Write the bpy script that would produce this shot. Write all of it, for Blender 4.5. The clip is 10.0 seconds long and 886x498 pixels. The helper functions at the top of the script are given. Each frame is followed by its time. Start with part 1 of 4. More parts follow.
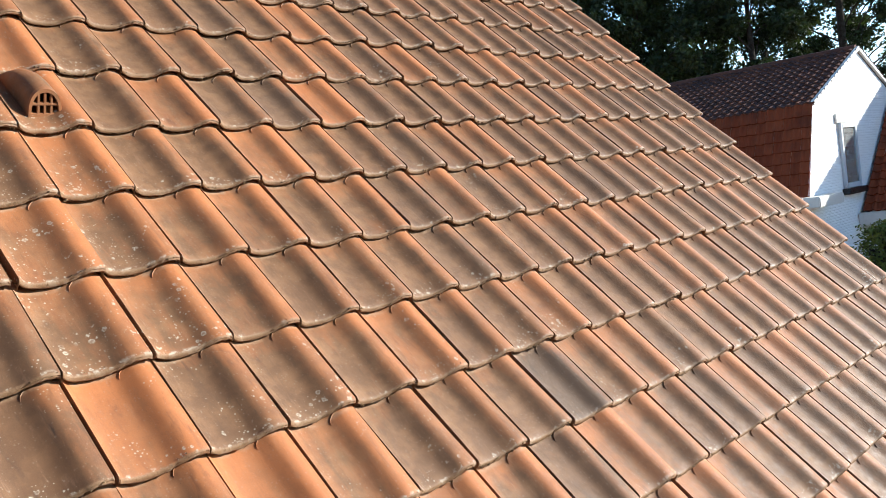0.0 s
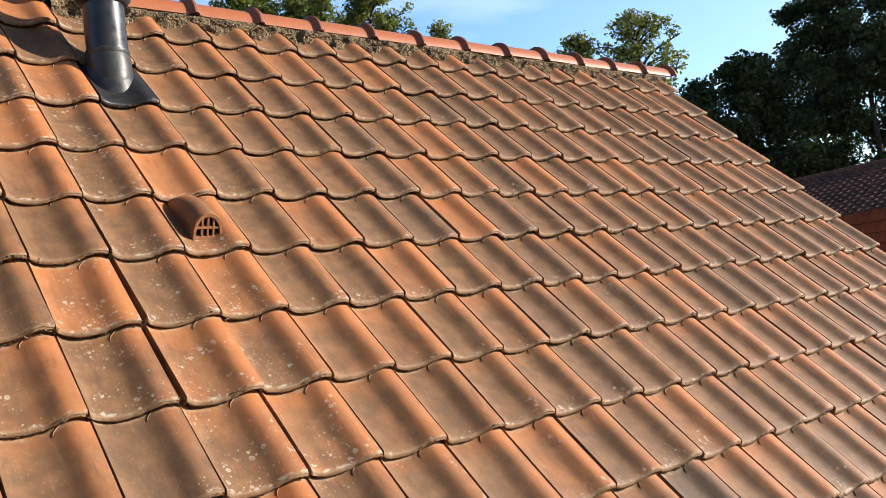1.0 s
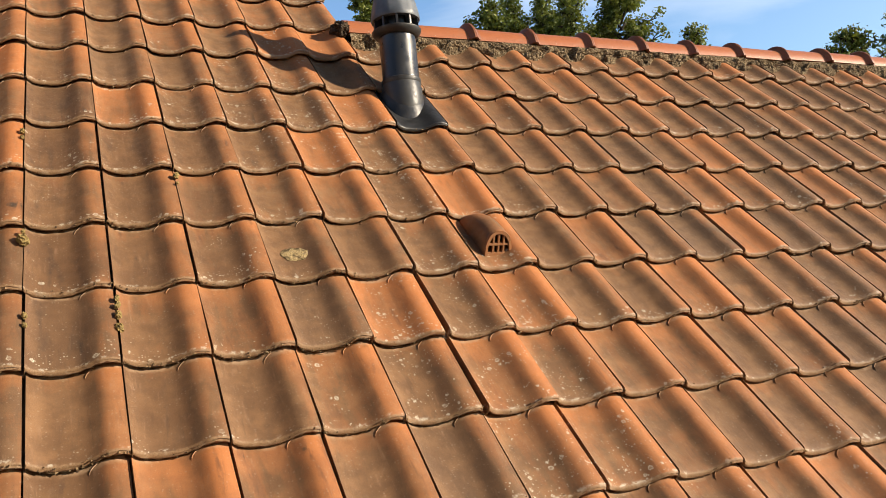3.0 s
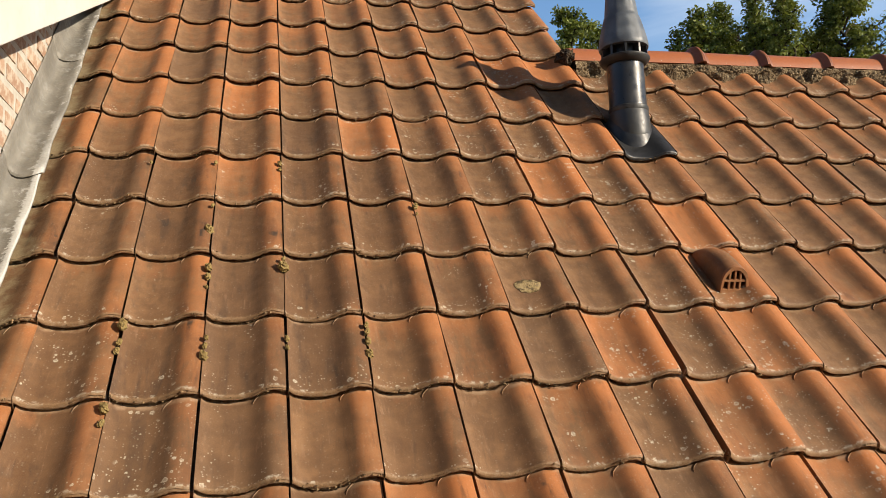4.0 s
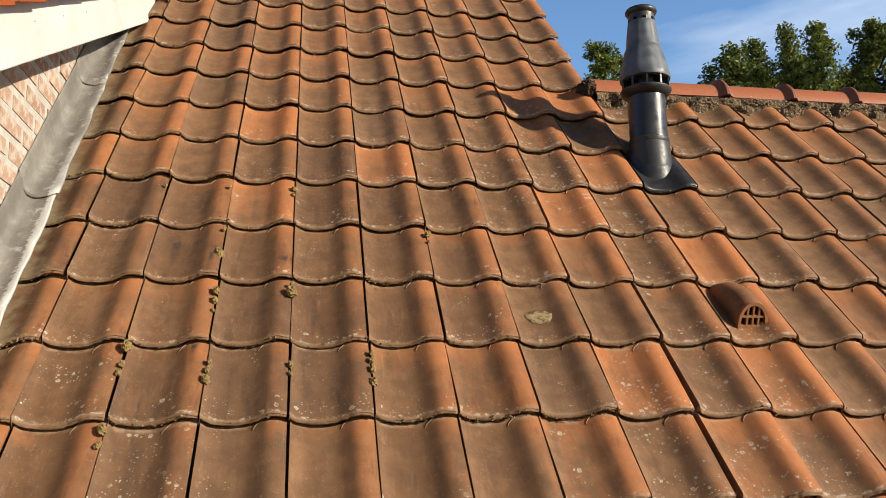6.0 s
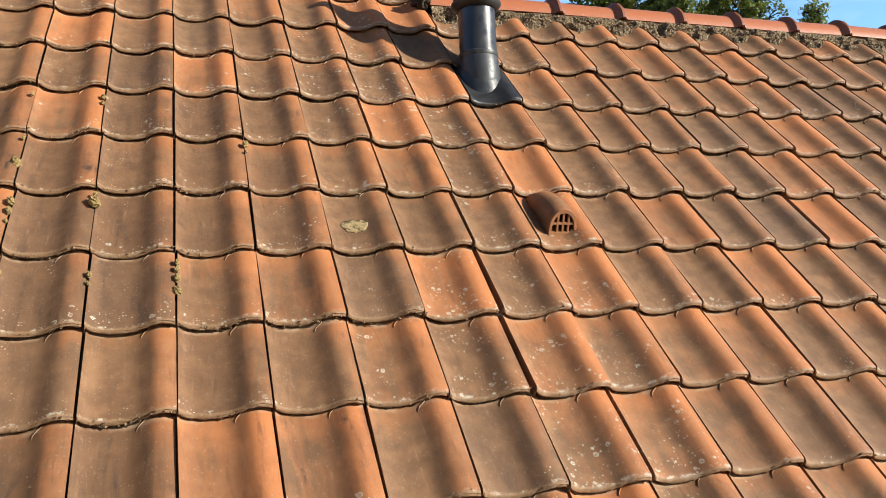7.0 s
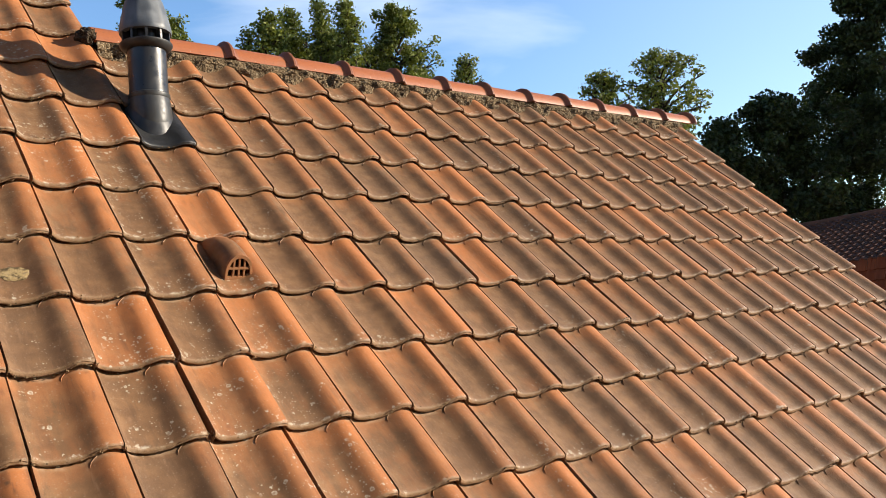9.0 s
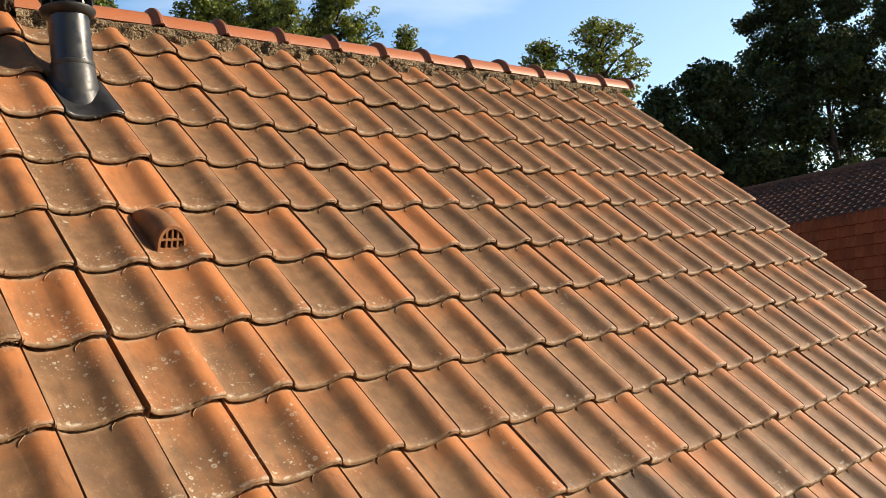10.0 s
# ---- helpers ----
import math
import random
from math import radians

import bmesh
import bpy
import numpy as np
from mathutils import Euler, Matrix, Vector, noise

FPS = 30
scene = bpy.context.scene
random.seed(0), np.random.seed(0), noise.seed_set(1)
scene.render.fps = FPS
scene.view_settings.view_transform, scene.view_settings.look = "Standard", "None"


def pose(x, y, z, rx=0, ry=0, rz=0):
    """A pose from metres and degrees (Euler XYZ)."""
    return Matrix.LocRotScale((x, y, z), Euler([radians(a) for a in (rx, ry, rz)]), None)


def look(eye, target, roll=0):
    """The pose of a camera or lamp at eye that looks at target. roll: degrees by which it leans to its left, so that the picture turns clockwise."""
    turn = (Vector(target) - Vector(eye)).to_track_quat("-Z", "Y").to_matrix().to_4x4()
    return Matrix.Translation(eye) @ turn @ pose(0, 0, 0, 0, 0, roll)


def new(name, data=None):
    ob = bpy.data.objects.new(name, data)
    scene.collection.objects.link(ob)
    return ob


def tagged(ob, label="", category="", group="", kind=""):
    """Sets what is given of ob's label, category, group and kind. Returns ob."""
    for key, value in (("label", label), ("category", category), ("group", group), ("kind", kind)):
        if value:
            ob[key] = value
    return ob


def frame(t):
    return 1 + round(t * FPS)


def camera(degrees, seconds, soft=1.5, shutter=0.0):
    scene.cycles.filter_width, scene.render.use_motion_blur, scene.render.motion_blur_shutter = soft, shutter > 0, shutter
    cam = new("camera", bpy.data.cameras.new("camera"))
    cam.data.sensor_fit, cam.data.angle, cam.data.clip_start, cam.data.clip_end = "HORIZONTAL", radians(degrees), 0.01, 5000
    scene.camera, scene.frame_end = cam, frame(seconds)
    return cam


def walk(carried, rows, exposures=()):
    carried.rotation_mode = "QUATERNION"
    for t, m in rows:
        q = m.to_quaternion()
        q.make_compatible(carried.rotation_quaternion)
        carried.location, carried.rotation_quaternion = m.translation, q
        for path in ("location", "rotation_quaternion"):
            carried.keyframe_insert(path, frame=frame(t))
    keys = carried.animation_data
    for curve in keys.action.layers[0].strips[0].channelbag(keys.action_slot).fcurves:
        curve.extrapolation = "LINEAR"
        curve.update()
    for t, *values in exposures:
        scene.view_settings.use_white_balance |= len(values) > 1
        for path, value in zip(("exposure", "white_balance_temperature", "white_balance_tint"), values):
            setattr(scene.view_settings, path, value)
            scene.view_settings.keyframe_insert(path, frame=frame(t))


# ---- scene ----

# ---------------------------------------------------------------- camera
cam = camera(54.01, 10.0, soft=0.5, shutter=0.0)
ROWS = [
    (0.0, -0.766, -2.297, 4.038, 87.19, 7.12, -46.70),
    (0.5, -0.801, -2.279, 4.077, 92.97, 7.71, -43.31),
    (1.0, -0.840, -2.262, 4.094, 94.73, 7.49, -39.14),
    (1.5, -0.865, -2.274, 4.101, 95.33, 7.66, -35.75),
    (2.0, -0.880, -2.278, 4.107, 95.95, 7.39, -32.95),
    (2.5, -0.937, -2.247, 4.112, 96.60, 6.64, -29.58),
    (3.0, -0.981, -2.251, 4.125, 97.16, 5.60, -23.11),
    (3.2, -1.000, -2.250, 4.129, 97.56, 5.11, -19.63),
    (4.3, -1.134, -2.258, 4.204, 99.42, 1.83, -9.43),
    (4.5, -1.145, -2.252, 4.180, 100.77, 1.77, -9.11),
    (5.0, -1.157, -2.256, 4.213, 101.80, 1.09, -8.81),
    (5.2, -1.170, -2.263, 4.262, 100.93, 0.63, -8.99),
    (6.3, -0.919, -2.214, 4.137, 100.93, 1.15, -9.11),
    (6.5, -0.854, -2.208, 4.115, 100.17, 1.45, -9.73),
    (7.0, -0.856, -2.265, 4.118, 96.08, 2.58, -16.81),
    (7.5, -0.911, -2.326, 4.116, 94.04, 3.01, -24.90),
    (8.0, -0.937, -2.337, 4.123, 93.52, 3.11, -29.06),
    (8.5, -0.941, -2.363, 4.132, 95.17, 3.68, -31.54),
    (9.0, -0.917, -2.369, 4.140, 96.75, 5.60, -37.99),
    (9.5, -0.891, -2.369, 4.128, 97.54, 7.50, -40.90),
    (10.0, -0.881, -2.349, 4.115, 94.62, 7.37, -41.44),
]
walk(cam, [(t, pose(x, y, z, rx, ry, rz)) for t, x, y, z, rx, ry, rz in ROWS],
     exposures=[(0.0, 1.27, 5500, 7), (0.5, 1.10, 5750, 9), (1.0, 1.09, 5950, 11), (2.0, 0.99, 6700, 10), (2.5, 0.99, 6750, 10), (3.2, 0.90, 6700, 10), (4.4, 0.57, 6480, 9),
                (5.2, 0.53, 6330, 9), (6.4, 0.77, 6250, 10), (7.0, 1.09, 5780, 6), (7.5, 1.14, 5820, 6), (8.0, 1.15, 5850, 6), (8.5, 1.09, 6050, 9), (9.0, 0.95, 6350, 10), (9.5, 0.82, 6650, 9), (10.0, 0.97, 6700, 9)])

# ---------------------------------------------------------------- daylight
SUN = Vector((0.771, -0.530, 0.352)).normalized()
world = bpy.data.worlds.new("sky")
scene.world = world
world.use_nodes = True
wn, wl = world.node_tree.nodes, world.node_tree.links
wn.clear()
w_out, w_bg = wn.new("ShaderNodeOutputWorld"), wn.new("ShaderNodeBackground")
w_sky = wn.new("ShaderNodeTexSky")
w_sky.sky_type, w_sky.sun_disc = "NISHITA", False
w_sky.sun_elevation = math.asin(SUN.z)
w_sky.sun_rotation = math.atan2(SUN.x, SUN.y)
w_sky.air_density, w_sky.dust_density, w_sky.ozone_density = 1.25, 0.0, 3.0
w_co, w_map = wn.new("ShaderNodeTexCoord"), wn.new("ShaderNodeMapping")
w_map.inputs["Scale"].default_value = (1.3, 1.3, 4.5)
w_map.inputs["Location"].default_value = (5.3, 2.2, 0.4)
w_noise = wn.new("ShaderNodeTexNoise")
w_noise.inputs["Scale"].default_value, w_noise.inputs["Detail"].default_value = 1.6, 7
w_noise.inputs["Distortion"].default_value = 0.4
w_ramp = wn.new("ShaderNodeValToRGB")
w_ramp.color_ramp.elements[0].position, w_ramp.color_ramp.elements[1].position = 0.54, 0.84
w_mix = wn.new("ShaderNodeMix")
w_mix.data_type = "RGBA"
w_mix.inputs[7].default_value = (4.6, 5.0, 5.6, 1)
wl.new(w_co.outputs["Generated"], w_map.inputs["Vector"])
wl.new(w_map.outputs["Vector"], w_noise.inputs["Vector"])
wl.new(w_noise.outputs[0], w_ramp.inputs[0])
w_dot = wn.new("ShaderNodeVectorMath")
w_dot.operation = "DOT_PRODUCT"
w_dot.inputs[1].default_value = Vector((SUN.x, SUN.y, 0)).normalized()
w_veil = wn.new("ShaderNodeMapRange")
w_veil.interpolation_type = "SMOOTHSTEP"
for k, v in enumerate((0.0, 0.60, 0.0, 0.20)):
    w_veil.inputs[1 + k].default_value = v
w_most = wn.new("ShaderNodeMath")
w_most.operation, w_most.use_clamp = "MULTIPLY_ADD", True
w_most.inputs[1].default_value = 0.75
wl.new(w_co.outputs["Generated"], w_dot.inputs[0])
wl.new(w_dot.outputs["Value"], w_veil.inputs[0])
wl.new(w_ramp.outputs[0], w_most.inputs[0])
wl.new(w_veil.outputs[0], w_most.inputs[2])
wl.new(w_most.outputs[0], w_mix.inputs[0])
w_hue = wn.new("ShaderNodeHueSaturation")
w_hue.inputs["Hue"].default_value, w_hue.inputs["Saturation"].default_value = 0.506, 1.10
wl.new(w_sky.outputs[0], w_hue.inputs["Color"])
wl.new(w_hue.outputs[0], w_mix.inputs[6])
w_xyz = wn.new("ShaderNodeSeparateXYZ")
w_haze = wn.new("ShaderNodeMapRange")
w_haze.interpolation_type = "SMOOTHSTEP"
for k, v in enumerate((0.42, 0.85, 3.85, 0.9)):
    w_haze.inputs[1 + k].default_value = v
w_gain = wn.new("ShaderNodeVectorMath")
w_gain.operation = "SCALE"
wl.new(w_co.outputs["Generated"], w_xyz.inputs[0])
wl.new(w_xyz.outputs[2], w_haze.inputs[0])
wl.new(w_mix.outputs[2], w_gain.inputs[0])
wl.new(w_haze.outputs[0], w_gain.inputs["Scale"])
wl.new(w_gain.outputs[0], w_bg.inputs["Color"])
wl.new(w_bg.outputs[0], w_out.inputs["Surface"])
w_bg.inputs["Strength"].default_value = 0.034

sun = new("sun", bpy.data.lights.new("sun", "SUN"))
sun.data.energy, sun.data.angle, sun.data.color = 5.6, radians(0.53), (1.0, 0.86, 0.68)
sun.matrix_world = look(SUN * 40, (0, 0, 0))

# ---------------------------------------------------------------- materials


class Mat:
    """A small builder of node materials."""

    def __init__(self, name, rough=0.8, metal=0.0, spec=0.5):
        self.mat = bpy.data.materials.new(name)
        self.mat.use_nodes = True
        self.n, self.l = self.mat.node_tree.nodes, self.mat.node_tree.links
        self.bsdf = self.n["Principled BSDF"]
        self.bsdf.inputs["Roughness"].default_value = rough
        self.bsdf.inputs["Metallic"].default_value = metal
        self.bsdf.inputs["Specular IOR Level"].default_value = spec
        self.co = self.n.new("ShaderNodeTexCoord").outputs["Object"]

    def put(self, socket, value):
        if hasattr(value, "is_linked") or hasattr(value, "links"):
            self.l.new(value, socket)
        elif isinstance(value, (tuple, list)) and len(value) == 3 and socket.type == "RGBA":
            socket.default_value = (*value, 1)
        else:
            socket.default_value = value

    def math(self, op, a, b=0.0, c=0.0, clamp=False):
        node = self.n.new("ShaderNodeMath")
        node.operation, node.use_clamp = op, clamp
        for k, v in enumerate((a, b, c)):
            self.put(node.inputs[k], v)
        return node.outputs[0]

    def vec(self, op, a, b):
        node = self.n.new("ShaderNodeVectorMath")
        node.operation = op
        self.put(node.inputs[0], a)
        self.put(node.inputs[1], b)
        return node.outputs[0]

    def noise(self, scale, detail=4, vector=None, rough=0.55, distort=0.0):
        node = self.n.new("ShaderNodeTexNoise")
        node.inputs["Scale"].default_value, node.inputs["Detail"].default_value = scale, detail
        node.inputs["Roughness"].default_value, node.inputs["Distortion"].default_value = rough, distort
        self.put(node.inputs["Vector"], vector or self.co)
        return node.outputs[0]

    def cells(self, scale, vector=None, what="Distance", random_=1.0):
        node = self.n.new("ShaderNodeTexVoronoi")
        node.inputs["Scale"].default_value, node.inputs["Randomness"].default_value = scale, random_
        self.put(node.inputs["Vector"], vector or self.co)
        return node.outputs[what]

    def ramp(self, fac, *stops):
        node = self.n.new("ShaderNodeMapRange")
        node.interpolation_type = "SMOOTHSTEP"
        self.put(node.inputs[0], fac)
        for k, v in enumerate(stops):
            node.inputs[1 + k].default_value = v
        return node.outputs[0]

    def mix(self, fac, a, b, blend="MIX"):
        node = self.n.new("ShaderNodeMix")
        node.data_type, node.blend_type = "RGBA", blend
        self.put(node.inputs[0], fac)
        self.put(node.inputs[6], a)
        self.put(node.inputs[7], b)
        return node.outputs[2]

    def split(self, vector=None):
        node = self.n.new("ShaderNodeSeparateXYZ")
        self.put(node.inputs[0], vector or self.co)
        return node.outputs

    def info(self, what):
        return self.n.new("ShaderNodeObjectInfo").outputs[what]

    def island(self):
        return self.n.new("ShaderNodeNewGeometry").outputs["Random Per Island"]

    def bump(self, height, strength=0.4, distance=0.002):
        node = self.n.new("ShaderNodeBump")
        node.inputs["Strength"].default_value, node.inputs["Distance"].default_value = strength, distance
        self.l.new(height, node.inputs["Height"])
        self.l.new(node.outputs[0], self.bsdf.inputs["Normal"])

    def done(self, color, rough=None):
        self.put(self.bsdf.inputs["Base Color"], color)
        if rough is not None:
            self.put(self.bsdf.inputs["Roughness"], rough)
        return self.mat


W, G, PITCH, Z0 = 0.215, 0.2851, 47.0, 4.2      # tile cover width, gauge, slope, height of the roof's origin
TAN, COS, SIN = math.tan(radians(PITCH)), math.cos(radians(PITCH)), math.sin(radians(PITCH))
ROOF = pose(0, 0, Z0, PITCH, 0, 0)


def clay_tile(name="weathered_clay", dusty=False):
    """Weathered clay: orange where rain washes the rolls, grey-brown film in the pans, lichen, dirt on the lower edge.
    The object's colour holds tone, lichen and a seed."""
    m = Mat(name, 0.7, 0, 0.22)
    hue = m.n.new("ShaderNodeSeparateColor")
    m.l.new(m.info("Color"), hue.inputs[0])
    tone, lichen, seed = hue.outputs[0], hue.outputs[1], hue.outputs[2]
    shift = m.n.new("ShaderNodeCombineXYZ")
    for k, f in enumerate((37.0, 91.0, 53.0)):
        m.l.new(m.math("MULTIPLY", seed, f), shift.inputs[k])
    co = m.vec("ADD", m.co, shift.outputs[0])
    x, y, z = m.split()
    s = m.math("DIVIDE", x, W)
    big = m.noise(9, 4, co)
    mid = m.noise(38, 5, co, 0.6)
    fine = m.noise(420, 3, co, 0.7)
    grain = m.noise(1100, 2, co, 0.8)
    dirt_here = m.info("Alpha")
    streak = m.noise(1.0, 4, m.vec("MULTIPLY", co, (30, 5, 10)), 0.5, 0.5)
    roll = m.math("MULTIPLY", m.ramp(s, 0.60, 0.80, 0, 1), m.ramp(s, 0.97, 1.02, 1, 0.6))
    head = m.ramp(y, G * 0.55, G, 0, 0.75)
    washed = m.math("ADD", m.math("MULTIPLY", roll, 0.55), m.math("MULTIPLY", head, 0.5))
    washed = m.math("ADD", washed, m.math("MULTIPLY", m.math("SUBTRACT", big, 0.5), 0.75))
    washed = m.math("ADD", washed, m.math("MULTIPLY", m.math("SUBTRACT", streak, 0.5), 1.15))
    washed = m.math("ADD", washed, m.math("SUBTRACT", m.math("MULTIPLY", tone, 1.25), 0.47))
    washed = m.math("ADD", washed, m.math("MULTIPLY", m.math("SUBTRACT", mid, 0.5), 0.4), clamp=True)
    film = m.mix(m.ramp(m.noise(17, 4, co), 0.35, 0.7, 0, 1), (0.137, 0.074, 0.036), (0.210, 0.115, 0.055))
    film = m.mix(m.math("MULTIPLY", m.ramp(tone, 0.0, 0.12, 1, 0), 0.7), film, (0.088, 0.068, 0.050))
    clay = m.mix(big, (0.352, 0.119, 0.036), (0.425, 0.168, 0.060))
    film = m.mix(m.math("MULTIPLY", dirt_here, 0.55), film, (0.078, 0.039, 0.019))
    washed = m.math("SUBTRACT", washed, m.math("MULTIPLY", dirt_here, 0.14), clamp=True)
    col = m.mix(washed, film, clay)
    col = m.mix(m.math("MULTIPLY", m.ramp(grain, 0.50, 0.78, 0, 1), 0.20), col, (0.40, 0.24, 0.14))
    col = m.mix(m.math("MULTIPLY", m.ramp(grain, 0.46, 0.24, 0, 1), 0.26), col, (0.045, 0.028, 0.018))
    # pale bloom and dark drips that run with the rain
    drip = m.noise(1.0, 5, m.vec("MULTIPLY", co, (75, 9, 20)), 0.62, 0.8)
    col = m.mix(m.math("MULTIPLY", m.ramp(drip, 0.52, 0.72, 0, 0.30), m.ramp(mid, 0.42, 0.60, 0, 1)), col, (0.30, 0.185, 0.115))
    col = m.mix(m.math("MULTIPLY", m.ramp(drip, 0.46, 0.28, 0, 0.34), m.ramp(big, 0.40, 0.62, 0.2, 1)), col, (0.062, 0.036, 0.021))
    pits = m.math("MULTIPLY", m.ramp(m.cells(210, co), 0.16, 0.06, 0, 1), m.ramp(m.noise(60, 3, co), 0.5, 0.62, 0, 0.7))
    col = m.mix(pits, col, (0.050, 0.034, 0.022))
    col = m.mix(m.math("MULTIPLY", m.ramp(fine, 0.35, 0.75, 0, 1), 0.24), col, (0.085, 0.055, 0.038))
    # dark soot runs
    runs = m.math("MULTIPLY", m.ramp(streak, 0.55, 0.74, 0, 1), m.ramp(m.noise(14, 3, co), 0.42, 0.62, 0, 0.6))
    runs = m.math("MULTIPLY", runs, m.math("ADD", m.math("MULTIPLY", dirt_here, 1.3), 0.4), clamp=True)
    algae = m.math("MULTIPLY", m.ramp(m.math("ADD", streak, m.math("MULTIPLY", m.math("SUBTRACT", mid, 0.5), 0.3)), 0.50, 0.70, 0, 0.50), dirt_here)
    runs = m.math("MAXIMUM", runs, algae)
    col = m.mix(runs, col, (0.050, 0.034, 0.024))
    # lichen: small pale rosettes, mostly low on the tile
    def spots(scale, big, edge, heart):
        """Round patches of uneven size, with broken rims."""
        size = m.n.new("ShaderNodeSeparateColor")
        m.l.new(m.cells(scale, co, "Color"), size.inputs[0])
        reach = m.math("MULTIPLY", m.math("POWER", size.outputs[0], 2.2), big)
        ragged = m.math("MULTIPLY", m.math("SUBTRACT", m.noise(scale * 4.5, 4, co, 0.7), 0.5), edge)
        inside = m.math("SUBTRACT", m.math("ADD", m.cells(scale, co), ragged), reach)
        return m.math("MULTIPLY", m.ramp(inside, -0.03, 0.03, 1, 0), m.ramp(inside, -0.22, -0.10, heart, 1))

    many = m.math("ADD", m.math("ADD", m.noise(11, 3, co), m.math("MULTIPLY", m.math("SUBTRACT", lichen, 0.55), 0.20)), m.math("MULTIPLY", m.ramp(y, 0.0, 0.10, 1, 0), 0.17))
    dots = m.math("MULTIPLY", spots(58, 0.46, 0.60, 0.45), m.ramp(many, 0.635, 0.70, 0, 0.85))
    specks = m.math("MULTIPLY", spots(130, 0.36, 0.4, 1), m.ramp(many, 0.56, 0.70, 0.10, 0.65))
    hollow = m.ramp(m.noise(150, 4, co, 0.7), 0.42, 0.6, 0.55, 1)
    dots = m.math("MULTIPLY", dots, hollow)
    pale = m.mix(m.noise(90, 3, co), (0.34, 0.30, 0.22), (0.58, 0.55, 0.46))
    col = m.mix(m.math("MAXIMUM", dots, m.math("MULTIPLY", specks, 0.9)), col, pale)
    # pale crust along the lower edge, dust below the lap of the course above
    crust = m.math("MULTIPLY", m.ramp(m.math("ADD", y, m.math("MULTIPLY", m.noise(85, 3, co), 0.012)), 0.006, 0.019, 1, 0), m.ramp(m.math("ADD", m.noise(40, 5, co, 0.7), m.math("MULTIPLY", lichen, 0.06)), 0.56, 0.64, 0, 0.7))
    col = m.mix(crust, col, pale)
    dust_line = m.math("MULTIPLY", m.ramp(m.math("ADD", y, m.math("MULTIPLY", m.noise(70, 4, co), 0.010)), G - 0.012, G + 0.004, 0, 1), m.ramp(m.noise(28, 4, co), 0.40, 0.60, 0.1, 0.65))
    col = m.mix(dust_line, col, (0.33, 0.225, 0.145))
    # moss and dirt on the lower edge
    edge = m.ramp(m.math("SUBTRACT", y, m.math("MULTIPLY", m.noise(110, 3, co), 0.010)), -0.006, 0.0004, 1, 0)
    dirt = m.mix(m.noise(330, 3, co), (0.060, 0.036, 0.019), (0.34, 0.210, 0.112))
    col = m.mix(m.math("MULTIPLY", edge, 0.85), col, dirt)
    if dusty:
        # yellowish dust and lichen washed off the wall beside
        dust = m.math("ADD", m.ramp(s, 0.30, 0.95, 0.30, -0.10), m.math("MULTIPLY", m.ramp(y, 0.0, 0.16, 1, 0), 0.22))
        dust = m.ramp(m.math("ADD", dust, m.math("SUBTRACT", m.noise(24, 6, co, 0.7), 0.5)), 0.12, 0.46, 0, 0.62)
        col = m.mix(dust, col, m.mix(m.noise(140, 4, co, 0.7), (0.13, 0.100, 0.050), (0.40, 0.34, 0.21)))
    m.bump(m.math("ADD", m.math("ADD", m.math("MULTIPLY", fine, 0.6), m.math("MULTIPLY", grain, 0.35)), m.math("ADD", m.math("MULTIPLY", mid, 0.7), m.math("MULTIPLY", edge, m.noise(420, 4, co, 0.7)))), 0.30, 0.003)
    return m.done(col, m.ramp(mid, 0.3, 0.7, 0.50, 0.68))


def ridge_clay():
    m = Mat("ridge_clay", 0.46, 0, 0.3)
    r = m.info("Random")
    col = m.mix(m.noise(11, 4), (0.245, 0.068, 0.025), (0.320, 0.105, 0.040))
    col = m.mix(m.ramp(m.noise(26, 5), 0.55, 0.75, 0, 0.6), col, (0.22, 0.13, 0.09))
    col = m.mix(m.math("MULTIPLY", r, 0.4), col, (0.20, 0.085, 0.045))
    col = m.mix(m.ramp(m.noise(7, 5, None, 0.65), 0.48, 0.62, 0, 0.5), col, (0.31, 0.105, 0.042))
    dots = m.math("MULTIPLY", m.ramp(m.cells(60), 0.06, 0.14, 1, 0), m.ramp(m.noise(12), 0.55, 0.7, 0, 1))
    col = m.mix(dots, col, (0.55, 0.50, 0.42))
    x, y, z = m.split()
    # collars darkened in the colour to stand in for shade on their ends
    soot_shade = m.math("MULTIPLY", m.ramp(m.math("ADD", x, m.math("MULTIPLY", m.noise(60, 4), 0.02)), 0.280, 0.294, 0, 1), 0.45)
    col = m.mix(soot_shade, col, (0.085, 0.036, 0.020))
    col = m.mix(m.ramp(m.noise(90, 5, None, 0.7), 0.55, 0.72, 0, 0.5), col, (0.075, 0.045, 0.028))
    m.bump(m.noise(200, 3), 0.35, 0.002)
    return m.done(col)


